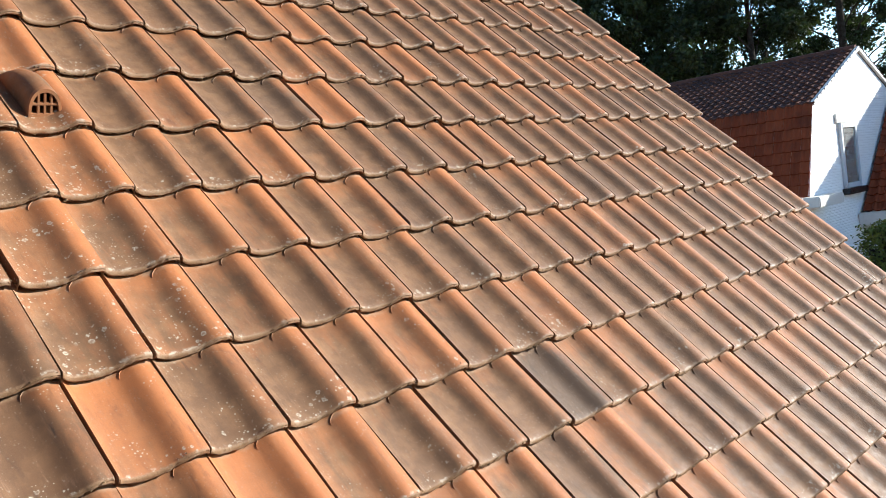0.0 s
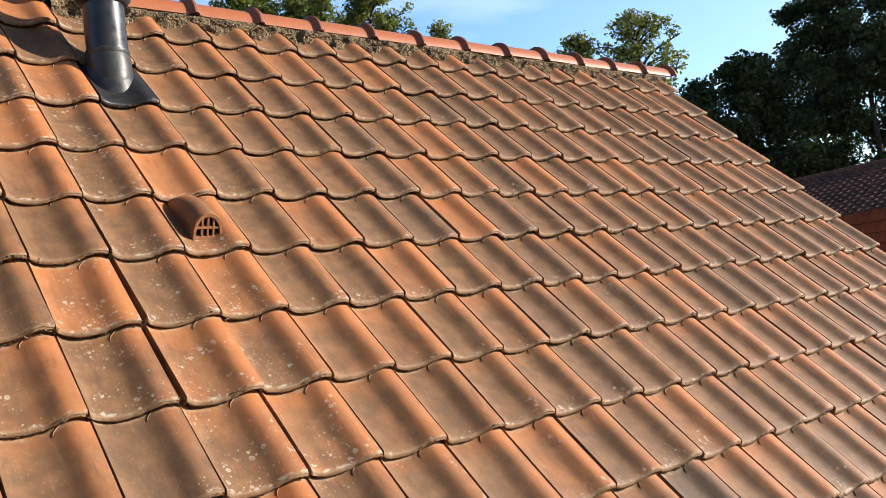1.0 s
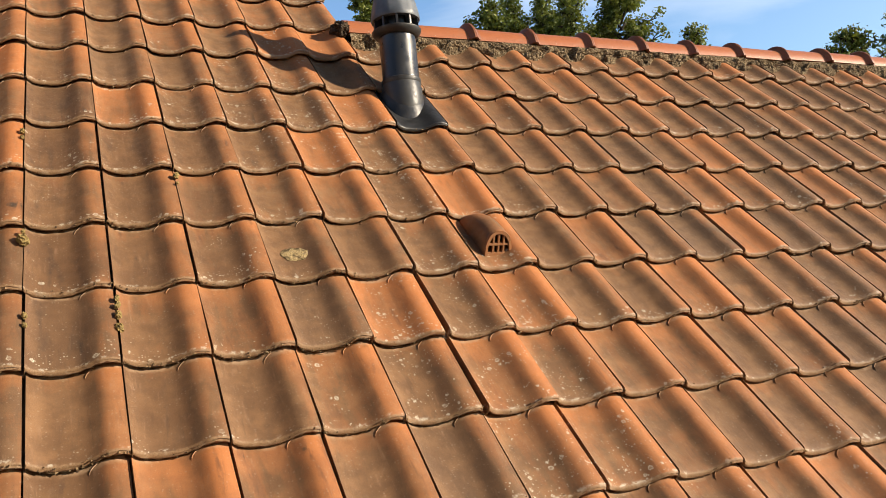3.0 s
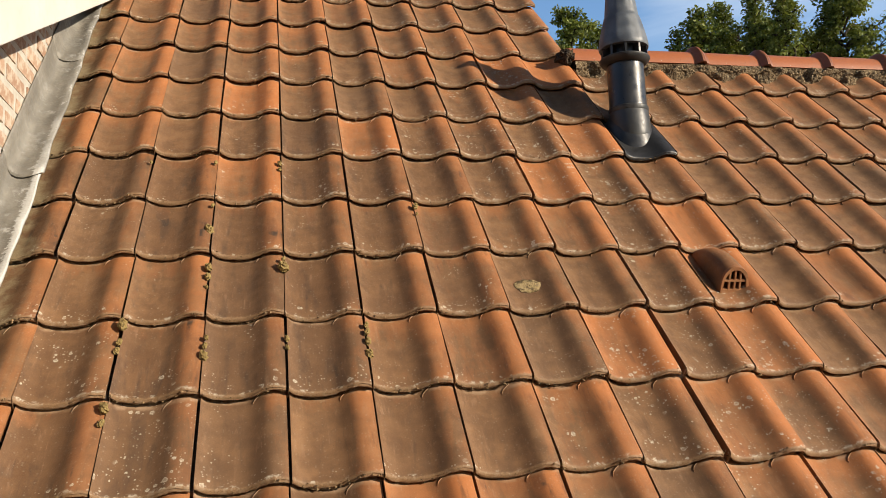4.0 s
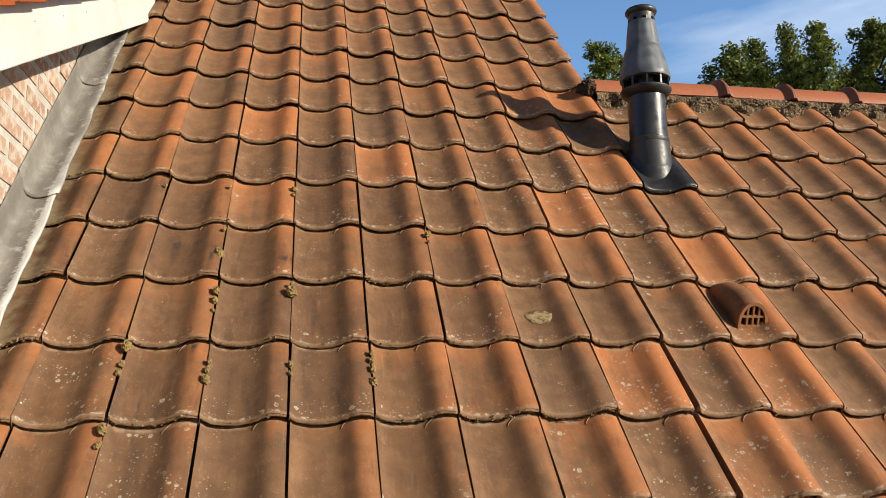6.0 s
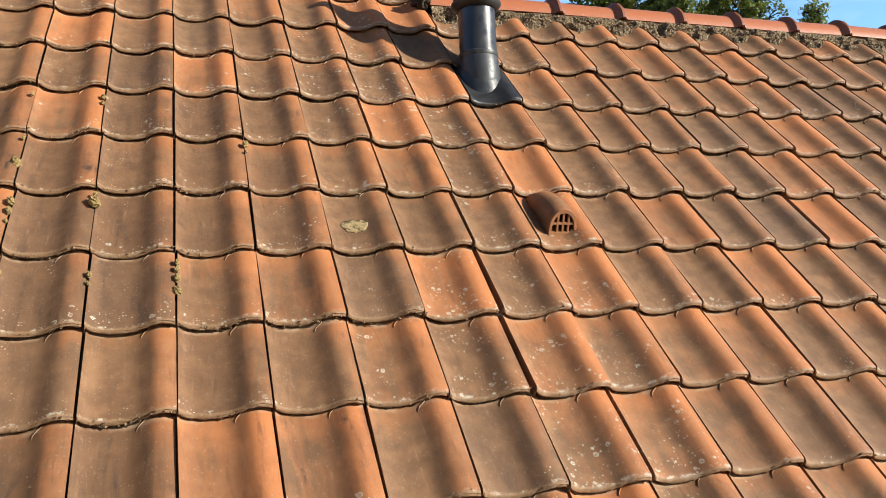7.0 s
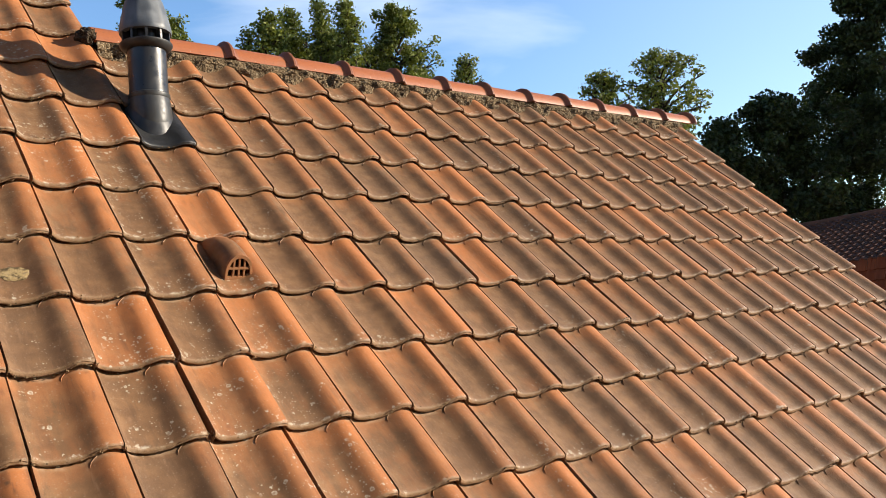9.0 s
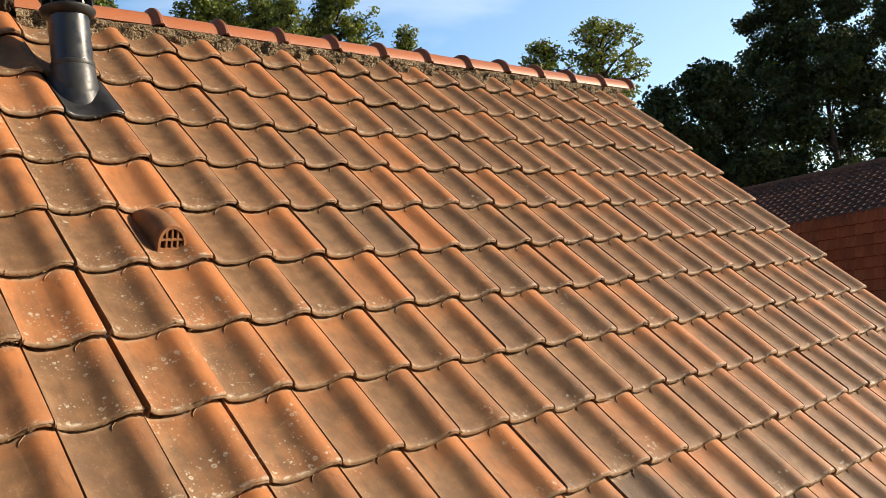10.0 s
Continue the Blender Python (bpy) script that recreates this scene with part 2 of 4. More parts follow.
def verge_clay():
    """Orange clay with black soot running down the hanging flaps."""
    m = Mat("verge_clay", 0.65, 0, 0.2)
    r = m.info("Random")
    shift = m.n.new("ShaderNodeCombineXYZ")
    for k in range(3):
        m.l.new(m.math("MULTIPLY", r, 40.0 + 17 * k), shift.inputs[k])
    co = m.vec("ADD", m.co, shift.outputs[0])
    col = m.mix(m.noise(14, 4, co), (0.230, 0.050, 0.011), (0.300, 0.082, 0.022))
    soot_shade = m.noise(1, 5, m.vec("MULTIPLY", co, (30, 38, 13)), 0.65)
    col = m.mix(m.math("MULTIPLY", m.ramp(soot_shade, 0.50, 0.62, 0, 1), m.ramp(m.noise(11, 3, co), 0.42, 0.58, 0.1, 0.85)), col, (0.045, 0.028, 0.018))
    col = m.mix(m.ramp(m.noise(300, 3, co), 0.5, 0.75, 0, 0.3), col, (0.16, 0.07, 0.03))
    m.bump(m.noise(160, 4, co), 0.35, 0.003)
    return m.done(col)


def mortar_mix(name="old_mortar", a=(0.110, 0.076, 0.042), b=(0.29, 0.220, 0.135), size=1.0):
    m = Mat(name, 0.95, 0, 0.2)
    grit = m.cells(120 * size)
    col = m.mix(m.ramp(grit, 0.1, 0.6, 0, 1), b, a)
    col = m.mix(m.ramp(m.noise(20 * size, 5, None, 0.65), 0.47, 0.62, 0, 0.85), col, (0.058, 0.038, 0.020))
    col = m.mix(m.ramp(m.noise(40 * size, 4), 0.6, 0.75, 0, 0.8), col, (0.38, 0.31, 0.21))
    m.bump(m.math("ADD", grit, m.noise(260 * size, 4)), 0.8, 0.006)
    return m.done(col)


def plain(name, a, b, rough=0.6, metal=0.0, spec=0.5, scale=20, bump=0.15, depth=0.002):
    m = Mat(name, rough, metal, spec)
    f = m.noise(scale, 5)
    col = m.mix(m.ramp(f, 0.3, 0.7, 0, 1), a, b)
    col = m.mix(m.math("MULTIPLY", m.ramp(m.noise(scale * 9, 3), 0.5, 0.8, 0, 1), 0.25), col, tuple(c * 0.6 for c in a))
    m.bump(m.noise(scale * 12, 3), bump, depth)
    return m.done(col, m.ramp(m.noise(scale * 2, 4), 0.3, 0.7, max(rough - 0.1, 0.05), min(rough + 0.1, 1)))


def lead_sheet():
    m = Mat("lead", 0.6, 0.1, 0.4)
    streak = m.noise(1, 5, m.vec("MULTIPLY", m.co, (22, 7, 7)))
    col = m.mix(m.ramp(streak, 0.35, 0.7, 0, 1), (0.138, 0.128, 0.109), (0.200, 0.187, 0.160))
    x, y, z = m.split()
    comb = m.noise(1, 5, m.vec("MULTIPLY", m.co, (30, 130, 130)), 0.65)
    white = m.math("MULTIPLY", m.ramp(m.noise(24, 6, None, 0.7), 0.54, 0.66, 0, 1), m.ramp(x, 0.0, 0.075, 0.12, 0.75))
    rim = m.ramp(m.math("ADD", x, m.math("MULTIPLY", m.math("SUBTRACT", comb, 0.5), 0.045)), 0.052, 0.060, 0, 1)
    rim = m.math("MULTIPLY", rim, m.ramp(m.math("ADD", y, m.math("MULTIPLY", m.noise(9, 4), 0.5)), 1.40, 1.75, 0.72, 0.10))
    white = m.math("MAXIMUM", white, rim)
    col = m.mix(white, col, (0.52, 0.52, 0.50))
    col = m.mix(m.ramp(m.noise(5, 4), 0.55, 0.75, 0, 0.5), col, (0.12, 0.116, 0.105))
    m.bump(m.math("ADD", m.noise(1, 4, m.vec("MULTIPLY", m.co, (14, 24, 24))), m.math("MULTIPLY", m.noise(60, 4), 0.2)), 0.55, 0.014)
    return m.done(col)


def brick_clay():
    m = Mat("brick", 0.9, 0, 0.2)
    r = m.info("Random")
    col = m.mix(r, (0.27, 0.165, 0.112), (0.39, 0.270, 0.190))
    col = m.mix(m.ramp(m.noise(30, 6, None, 0.7), 0.42, 0.62, 0, 0.75), col, (0.46, 0.41, 0.335))
    col = m.mix(m.ramp(m.noise(70, 4), 0.58, 0.75, 0, 0.6), col, (0.30, 0.16, 0.09))
    m.bump(m.noise(150, 5, None, 0.7), 0.6, 0.004)
    return m.done(col)


def far_tile(name, a, b, c):
    m = Mat(name, 0.8, 0, 0.12)
    col = m.mix(m.island(), a, b)
    col = m.mix(m.ramp(m.noise(3, 5), 0.45, 0.7, 0, 0.7), col, c)
    m.bump(m.noise(60, 3), 0.3, 0.005)
    return m.done(col)


def whitewash():
    m = Mat("white_painted_brick", 0.85, 0, 0.3)
    x, y, z = m.split()
    rows = m.math("ABSOLUTE", m.math("SUBTRACT", m.math("FRACT", m.math("DIVIDE", z, 0.0375)), 0.5))
    joint = m.ramp(rows, 0.36, 0.46, 0, 1)
    col = m.mix(m.ramp(m.noise(2.2, 5), 0.4, 0.75, 0, 0.5), (0.82, 0.82, 0.80), (0.70, 0.69, 0.66))
    col = m.mix(m.math("MULTIPLY", joint, 0.18), col, (0.62, 0.61, 0.58))
    m.bump(m.math("SUBTRACT", m.noise(30, 4), joint), 0.6, 0.01)
    return m.done(col)


def leaf_mat(name, dark, light):
    m = Mat(name, 0.55, 0, 0.35)
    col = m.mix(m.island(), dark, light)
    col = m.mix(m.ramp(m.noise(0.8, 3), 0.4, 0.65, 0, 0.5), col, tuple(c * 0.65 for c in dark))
    out = m.n["Material Output"]
    trans = m.n.new("ShaderNodeBsdfTranslucent")
    m.put(trans.inputs[0], m.mix(0.5, col, (light[0] * 1.3, light[1] * 1.3, light[2] * 0.5)))
    mixs = m.n.new("ShaderNodeMixShader")
    mixs.inputs[0].default_value = 0.28
    m.l.new(m.bsdf.outputs[0], mixs.inputs[1])
    m.l.new(trans.outputs[0], mixs.inputs[2])
    m.l.new(mixs.outputs[0], out.inputs["Surface"])
    return m.done(col)


def glass_mat():
    m = Mat("window_glass", 0.04, 0, 0.5)
    m.bsdf.inputs["Transmission Weight"].default_value = 0.85
    return m.done((0.75, 0.80, 0.80))


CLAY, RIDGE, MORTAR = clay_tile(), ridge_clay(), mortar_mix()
MORTAR_DARK = mortar_mix("hole_dark_mortar", (0.030, 0.022, 0.015), (0.095, 0.070, 0.046))
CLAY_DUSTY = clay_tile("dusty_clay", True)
JOINT = plain("pale_joint", (0.35, 0.33, 0.285), (0.47, 0.445, 0.395), 0.95, 0, 0.2, 25, 0.6, 0.004)
BRICK, LEAD, VERGE = brick_clay(), lead_sheet(), verge_clay()
RUBBER = plain("black_flashing", (0.012, 0.0122, 0.0125), (0.024, 0.0242, 0.0245), 0.42, 0, 0.38, 30, 0.2)
JOINTGREY = plain("dark_socket_plastic", (0.020, 0.0205, 0.0200), (0.034, 0.0345, 0.0335), 0.45, 0, 0.4, 24, 0.15)
STEEL = plain("grey_coated_pipe", (0.012, 0.0122, 0.0118), (0.019, 0.0192, 0.0185), 0.36, 0.0, 0.45, 14, 0.06)
COWL = plain("weathered_grey_plastic", (0.056, 0.065, 0.076), (0.100, 0.112, 0.126), 0.5, 0, 0.4, 18, 0.15)
COLLAR = plain("dark_grey_plastic", (0.013, 0.0135, 0.0145), (0.024, 0.025, 0.026), 0.45, 0, 0.4, 18, 0.1)
WHITE = plain("white_paint", (0.53, 0.515, 0.475), (0.58, 0.565, 0.525), 0.5, 0, 0.4, 3, 0.08)
FRAME = plain("grey_white_frame", (0.42, 0.45, 0.48), (0.50, 0.53, 0.56), 0.5, 0, 0.4, 6, 0.1)
MOSS = plain("moss", (0.19, 0.135, 0.050), (0.36, 0.265, 0.105), 0.95, 0, 0.2, 90, 0.9, 0.003)
CRUMB = far_tile("moss_crumbs", (0.042, 0.027, 0.015), (0.26, 0.175, 0.095), (0.085, 0.055, 0.028))
LICHEN = mortar_mix("ochre_lichen", (0.32, 0.235, 0.11), (0.46, 0.355, 0.20), 2.5)
DARKWOOD = plain("roof_boards", (0.10, 0.07, 0.05), (0.15, 0.10, 0.07), 0.9, 0, 0.2, 6, 0.3)
HOUSE = plain("house_brickwork", (0.36, 0.20, 0.13), (0.45, 0.27, 0.17), 0.9, 0, 0.2, 4, 0.4, 0.01)
WHITEWALL, GLASS = whitewash(), glass_mat()
FAR_RED = far_tile("red_far_tiles", (0.155, 0.034, 0.013), (0.21, 0.052, 0.020), (0.085, 0.026, 0.014))
FAR_DARK = far_tile("brown_far_tiles", (0.070, 0.032, 0.025), (0.11, 0.048, 0.033), (0.04, 0.027, 0.025))
BARK = plain("bark", (0.026, 0.021, 0.016), (0.052, 0.042, 0.032), 0.95, 0, 0.2, 5, 0.8, 0.03)
LEAF = leaf_mat("oak_leaves", (0.034, 0.060, 0.010), (0.185, 0.210, 0.040))
# shade of the backlit trees is put into this near-black green
LEAF_SHADED = leaf_mat("shaded_leaves", (0.009, 0.020, 0.006), (0.038, 0.055, 0.013))
GROUND_BOUNCE = plain("bounce_brown", (0.19, 0.120, 0.080), (0.27, 0.180, 0.125), 0.95, 0, 0.2, 0.8, 0.6, 0.05)
CURTAIN = plain("pale_curtain", (0.16, 0.14, 0.115), (0.24, 0.21, 0.175), 0.9, 0, 0.2, 8, 0.2)

# ---------------------------------------------------------------- mesh helpers


def mesh_of(name, verts, faces, material, smooth=False):
    me = bpy.data.meshes.new(name)
    me.from_pydata([tuple(v) for v in verts], [], faces)
    me.materials.append(material)
    if smooth:
        me.polygons.foreach_set("use_smooth", [True] * len(me.polygons))
    me.update()
    return me


def part(name, bm, material, parent, label=""):
    """Links a bmesh (or a mesh) as one object under a thing or a part."""
    if isinstance(bm, bpy.types.Mesh):
        me = bm
    else:
        me = bpy.data.meshes.new(name)
        bm.to_mesh(me)
        bm.free()
        me.materials.append(material)
    ob = new(name, me)
    ob.parent = parent
    return tagged(ob, label)


def box_bm(lo, hi, bevel=0.0):
    bm = bmesh.new()
    bmesh.ops.create_cube(bm, size=1)
    for v in bm.verts:
        v.co = Vector([lo[k] + (v.co[k] + 0.5) * (hi[k] - lo[k]) for k in range(3)])
    if bevel:
        bmesh.ops.bevel(bm, geom=bm.edges[:], offset=bevel, segments=2, affect="EDGES")
    return bm


def prism_bm(outline, direction, bevel=0.0):
    """A flat outline (3D points) pushed along a direction."""
    bm = bmesh.new()
    vs = [bm.verts.new(p) for p in outline]
    face = bm.faces.new(vs)
    made = bmesh.ops.extrude_face_region(bm, geom=[face])["geom"]
    for g in made:
        if isinstance(g, bmesh.types.BMVert):
            g.co += Vector(direction)
    bmesh.ops.recalc_face_normals(bm, faces=bm.faces)
    if bevel:
        bmesh.ops.bevel(bm, geom=bm.edges[:], offset=bevel, segments=2, affect="EDGES")
    return bm


def lathe(name, profile, material, segs=40, smooth=True):
    """A turned body from (radius, height) pairs."""
    verts, faces = [], []
    for r, z in profile:
        for k in range(segs):
            a = 2 * math.pi * k / segs
            verts.append((r * math.cos(a), r * math.sin(a), z))
    for j in range(len(profile) - 1):
        for k in range(segs):
            k2 = (k + 1) % segs
            faces.append((j * segs + k, j * segs + k2, (j + 1) * segs + k2, (j + 1) * segs + k))
    me = mesh_of(name, verts, faces, material, smooth)
    me.set_sharp_from_angle(angle=radians(32))
    return me


def place(name, mesh, m, parent=None):
    ob = new(name, mesh)
    ob.parent = parent
    ob.matrix_basis = m
    return ob


# ---------------------------------------------------------------- the clay tile
PROFILE = ((-0.07, -0.023), (-0.006, -0.023), (0.0, 0.0030), (0.010, 0.0046), (0.022, 0.0010), (0.06, -0.0075), (0.12, -0.0142), (0.18, -0.0182), (0.25, -0.0204), (0.34, -0.0211), (0.44, -0.0204), (0.50, -0.0187),
           (0.55, -0.0158), (0.60, -0.0113), (0.65, -0.0056), (0.70, 0.0004), (0.74, 0.0048), (0.78, 0.0078), (0.82, 0.0092), (0.86, 0.0092), (0.90, 0.0080), (0.94, 0.0060), (0.978, 0.0038))
THICK, STEP = 0.016, 0.027


def profile_at(s):
    ss, zz = zip(*PROFILE)
    k = min(max(int(np.searchsorted(ss, s)) - 1, 0), len(ss) - 2)
    t = (s - ss[k]) / (ss[k + 1] - ss[k])
    p0, p1, p2, p3 = zz[max(k - 1, 0)], zz[k], zz[k + 1], zz[min(k + 2, len(zz) - 1)]
    m1, m2 = (p2 - p0) / 2, (p3 - p1) / 2
    return (2 * t**3 - 3 * t**2 + 1) * p1 + (t**3 - 2 * t**2 + t) * m1 + (-2 * t**3 + 3 * t**2) * p2 + (t**3 - t**2) * m2


ACROSS = [-0.07, -0.006, -0.002, 0.004, 0.012, 0.024, 0.045, 0.08, 0.14, 0.2, 0.26, 0.32, 0.38, 0.44, 0.49, 0.53, 0.56, 0.585, 0.61, 0.635, 0.67, 0.70, 0.725, 0.745, 0.77, 0.80, 0.835, 0.87, 0.905, 0.93, 0.955, 0.978]


def surface_z(s, y, warp=0.0):
    flat = 1 - 0.10 * max(0.0, min(1.0, (y - G * 0.75) / (G * 0.3)))
    z = profile_at(s) * flat - STEP * y / G + warp * math.sin(3 * s + 9 * y) * 0.0015
    if y < 0.006:
        z -= 0.0022 * (1 - y / 0.006) ** 2
    return z


def tile_mesh(seed, material, length=G + 0.035, ticks=True):
    rng = random.Random(seed)
    warp = rng.uniform(-1, 1)
    ys = [0.0, 0.002, 0.006, 0.03, 0.10, 0.19, G - 0.03, length]
    verts, faces, n = [], [], len(ACROSS)
    chip = [rng.uniform(-0.0012, 0.0012) for _ in ACROSS]
    for y in ys:
        for k, s in enumerate(ACROSS):
            verts.append((s * W, y + (chip[k] if y < 0.004 else 0), surface_z(s, y, warp)))
    for j in range(len(ys) - 1):
        for k in range(n - 1):
            a = j * n + k
            faces.append((a, a + 1, a + n + 1, a + n))
    # lower rim: rough front face, grooved under the roll, then the underside
    base = len(verts)
    for dy, dz in ((-0.0026, -0.0022), (-0.0040, -0.0062), (-0.0050, -0.0080), (-0.0042, -0.0120), (0.002, -THICK), (0.05, -THICK)):
        for k, s in enumerate(ACROSS):
            jit = rng.uniform(-0.0010, 0.0010)
            jit += 0.0022 if dz == -0.0062 and s > 0.58 else 0.0
            verts.append((s * W, dy + chip[k] + jit, surface_z(s, 0.0, warp) + dz + jit))
    for k in range(n - 1):
        faces.append((base + k, base + k + 1, k + 1, k))
        for q in range(5):
            a = base + q * n + k
            faces.append((a + n, a + n + 1, a + 1, a))
    # right-hand edge of the roll
    base2 = len(verts)
    for y in ys:
        verts.append((0.978 * W - 0.001, max(y, 0.003), surface_z(0.978, y, warp) - THICK - 0.004))
    for j in range(len(ys) - 1):
        faces.append(((j + 1) * n - 1, base2 + j, base2 + j + 1, (j + 2) * n - 1))
    # pressed ridges under the head lap
    if ticks:
        for pts, wid, hgt in ((((0.592, G - 0.024), (0.596, G - 0.017), (0.612, G - 0.009), (0.64, G - 0.003), (0.69, G + 0.005)), 0.0027, 0.0021),):
            b = len(verts)
            for q, (s, y) in enumerate(pts):
                f = 0.25 if q == 0 else 1.0
                z = surface_z(s, y, warp)
                for du, dv, dz in ((-0.7, 0.7, -0.001), (0, 0, hgt * f), (0.7, -0.7, -0.001)):
                    verts.append((s * W + du * wid * f, y + dv * wid * f, z + dz))
            for q in range(len(pts) - 1):
                for e in range(2):
                    a = b + q * 3 + e
                    faces.append((a, a + 3, a + 4, a + 1))
    me = mesh_of("roof_tile", verts, faces, material, True)
    me.set_sharp_from_angle(angle=radians(38))
    return me


TILES = [tile_mesh(k, CLAY) for k in range(6)]
TILES_DUSTY = [tile_mesh(k, CLAY_DUSTY) for k in range(3)]
tones = random.Random(11)

# tones of single tiles: 0 slate grey, 0.2 brown film, 0.9 bright orange
SPECIAL = {(6, -4): 0.0, (5, 1): 0.06, (6, 1): 0.9, (1, 2): 0.85, (0, -3): 0.95, (1, 1): 0.8, (-1, 0): 0.8, (0, 0): 0.3, (1, 0): 0.75, (1, -4): 0.95,
           (-1, 1): 0.15, (-2, 1): 0.1, (-2, 0): 0.08, (-3, 0): 0.55, (-3, -1): 0.15, (0, 1): 0.28, (0, 2): 0.3, (2, 1): 0.15, (3, 1): 0.6, (-6, 5): 0.85,
           (-4, 4): 0.75, (0, 4): 0.75, (0, 3): 0.35, (-1, 3): 0.8, (0, -1): 0.6, (2, 2): 0.15, (2, 0): 0.2, (9, 2): 0.7, (0, 6): 0.95, (-1, 6): 0.9, (-2, -1): 0.45}


# tiles with much lichen
LICHEN_RICH = {(0, 1): 1.25, (0, 2): 1.15, (0, 3): 1.1, (-1, 4): 1.1, (-1, 3): 1.0, (0, 4): 1.2, (-1, 5): 1.1, (-2, 5): 1.0, (-1, 0): 1.0, (0, 0): 0.95, (0, -1): 1.05, (0, -2): 1.2, (1, -2): 1.1,
               (-1, -1): 0.9, (2, 2): 0.9, (1, 2): 0.8, (-3, 4): 0.95, (-2, 4): 1.0, (-2, 3): 0.9, (-7, -1): 1.0, (-8, 0): 1.0}


def roof_tile(i, j, roof):
    """The tile whose lower left corner is i tiles along and j courses up."""
    du, dv, turn, lift = tones.gauss(0, 0.0016), tones.gauss(0, 0.0022), tones.gauss(0, 0.35), tones.gauss(0, 0.0010)
    if i == 0 and j in (0, -1):
        du, turn = du + 0.010, turn + (0.9 if j == 0 else 0.3)
    if i == -1 and j in (0, -1):
        du, turn = du - 0.004, turn - 0.5
    kind = tones.randrange(6)
    ob = new("roof_tile", TILES_DUSTY[kind % 3] if i == -9 else TILES[kind])
    ob.parent = roof
    ob.matrix_basis = ROOF @ pose(i * W + du, j * G + dv, lift, tones.gauss(0, 0.25), tones.gauss(0, 0.35), turn)
    tone = SPECIAL.get((i, j), min(max(tones.gauss((0.27 if i > 0 else 0.25) + (0.12 if j > 4 else 0.0), 0.17), 0.08), 0.80))
    ob.color = (tone, LICHEN_RICH.get((i, j), tones.random() ** 1.6 * (0.8 if i < -2 else 1.0) + (0.40 if j > 2 and i > -5 else 0.0) if i < 3 else tones.random() ** 2 * 0.75), tones.random(), tones.uniform(0.25, 1.0) * (0.4 if j > 4 else 0.55 if i > -3 and j > -1 else 1.1) if i < 1 else tones.uniform(0.0, 0.5))
    return ob


# ---------------------------------------------------------------- ground and house
# out of view; its brown is chosen to bounce warm light into the shadows
ground = part("ground", mesh_of("ground", [(-400, -400, 0), (400, -400, 0), (400, 400, 0), (-400, 400, 0)], [(0, 1, 2, 3)], GROUND_BOUNCE), None, None)
tagged(ground, "unseen ground sheet, coloured brown to warm the bounced light", "ground", kind="structure")

# unseen wall added behind the camera to cut sky fill on the tiles
wall_sky_block = part("wall_sky_block", mesh_of("wall_sky_block", [(-30, -8.5, 0), (2.5, -8.5, 0), (2.5, -8.5, 9.5), (-30, -8.5, 9.5), (-30, -9.0, 0), (2.5, -9.0, 0), (2.5, -9.0, 9.5), (-30, -9.0, 9.5)],
                                      [(3, 2, 1, 0), (4, 5, 6, 7), (0, 1, 5, 4), (2, 3, 7, 6), (1, 2, 6, 5), (3, 0, 4, 7)], HOUSE), None, None)
tagged(wall_sky_block, "unseen added brick wall that blocks low sky light from the roof", "wall", kind="structure")
EAVE, RIDGE_V, TOP_V = -8, 6.72, 14
X_LEFT, X_STEP, X_RIGHT = -9.6 * W, 0.97 * W, 20.05 * W


def roof_xyz(u, v, n=0.0):
    return ROOF @ Vector((u * W, v * G, n))


def roof_slab(name, x0, x1, top, label):
    """Boarded double-pitch roof deck under the tiles."""
    y_top = top * G * COS
    pts = [roof_xyz(0, EAVE, -0.06), roof_xyz(0, top, -0.06)]
    pts.append(Vector((0, 2 * y_top - pts[0].y, pts[0].z)))
    inner = [p - Vector((0, 0, 0.16)) for p in reversed(pts)]
    ob = part(name, prism_bm([(x0, p.y, p.z) for p in pts + inner], (x1 - x0, 0, 0)), DARKWOOD, None)
    return tagged(ob, label, "roof", kind="structure")


roof_low = roof_slab("roof_low", X_STEP + 0.03, X_RIGHT - 0.03, RIDGE_V, "pitched roof of weathered orange-brown clay pantiles in sun")
roof_high = roof_slab("roof_high", X_LEFT, X_STEP, TOP_V, "taller pitched roof of weathered orange clay pantiles beside the dormer")
for name, x0, x1, top in (("wall_low_house", X_STEP, X_RIGHT - 0.12, RIDGE_V), ("wall_high_house", X_LEFT + 0.05, X_STEP - 0.06, TOP_V)):
    y_top = top * G * COS
    y0 = EAVE * G * COS + 0.35
    z0 = Z0 + y0 * TAN - 0.24
    z1 = Z0 + y_top * TAN - 0.24
    ob = part(name, prism_bm([(x0, y0, 0), (x0, y0, z0), (x0, y_top, z1), (x0, 2 * y_top - y0, z0), (x0, 2 * y_top - y0, 0)], (x1 - x0, 0, 0)), HOUSE, None)
    tagged(ob, "red-brown brick house walls under the tiled roof", "wall", kind="structure")

# ---------------------------------------------------------------- ridge of the lower roof
RY, RZ, RR = 1.382, 5.580, 0.104


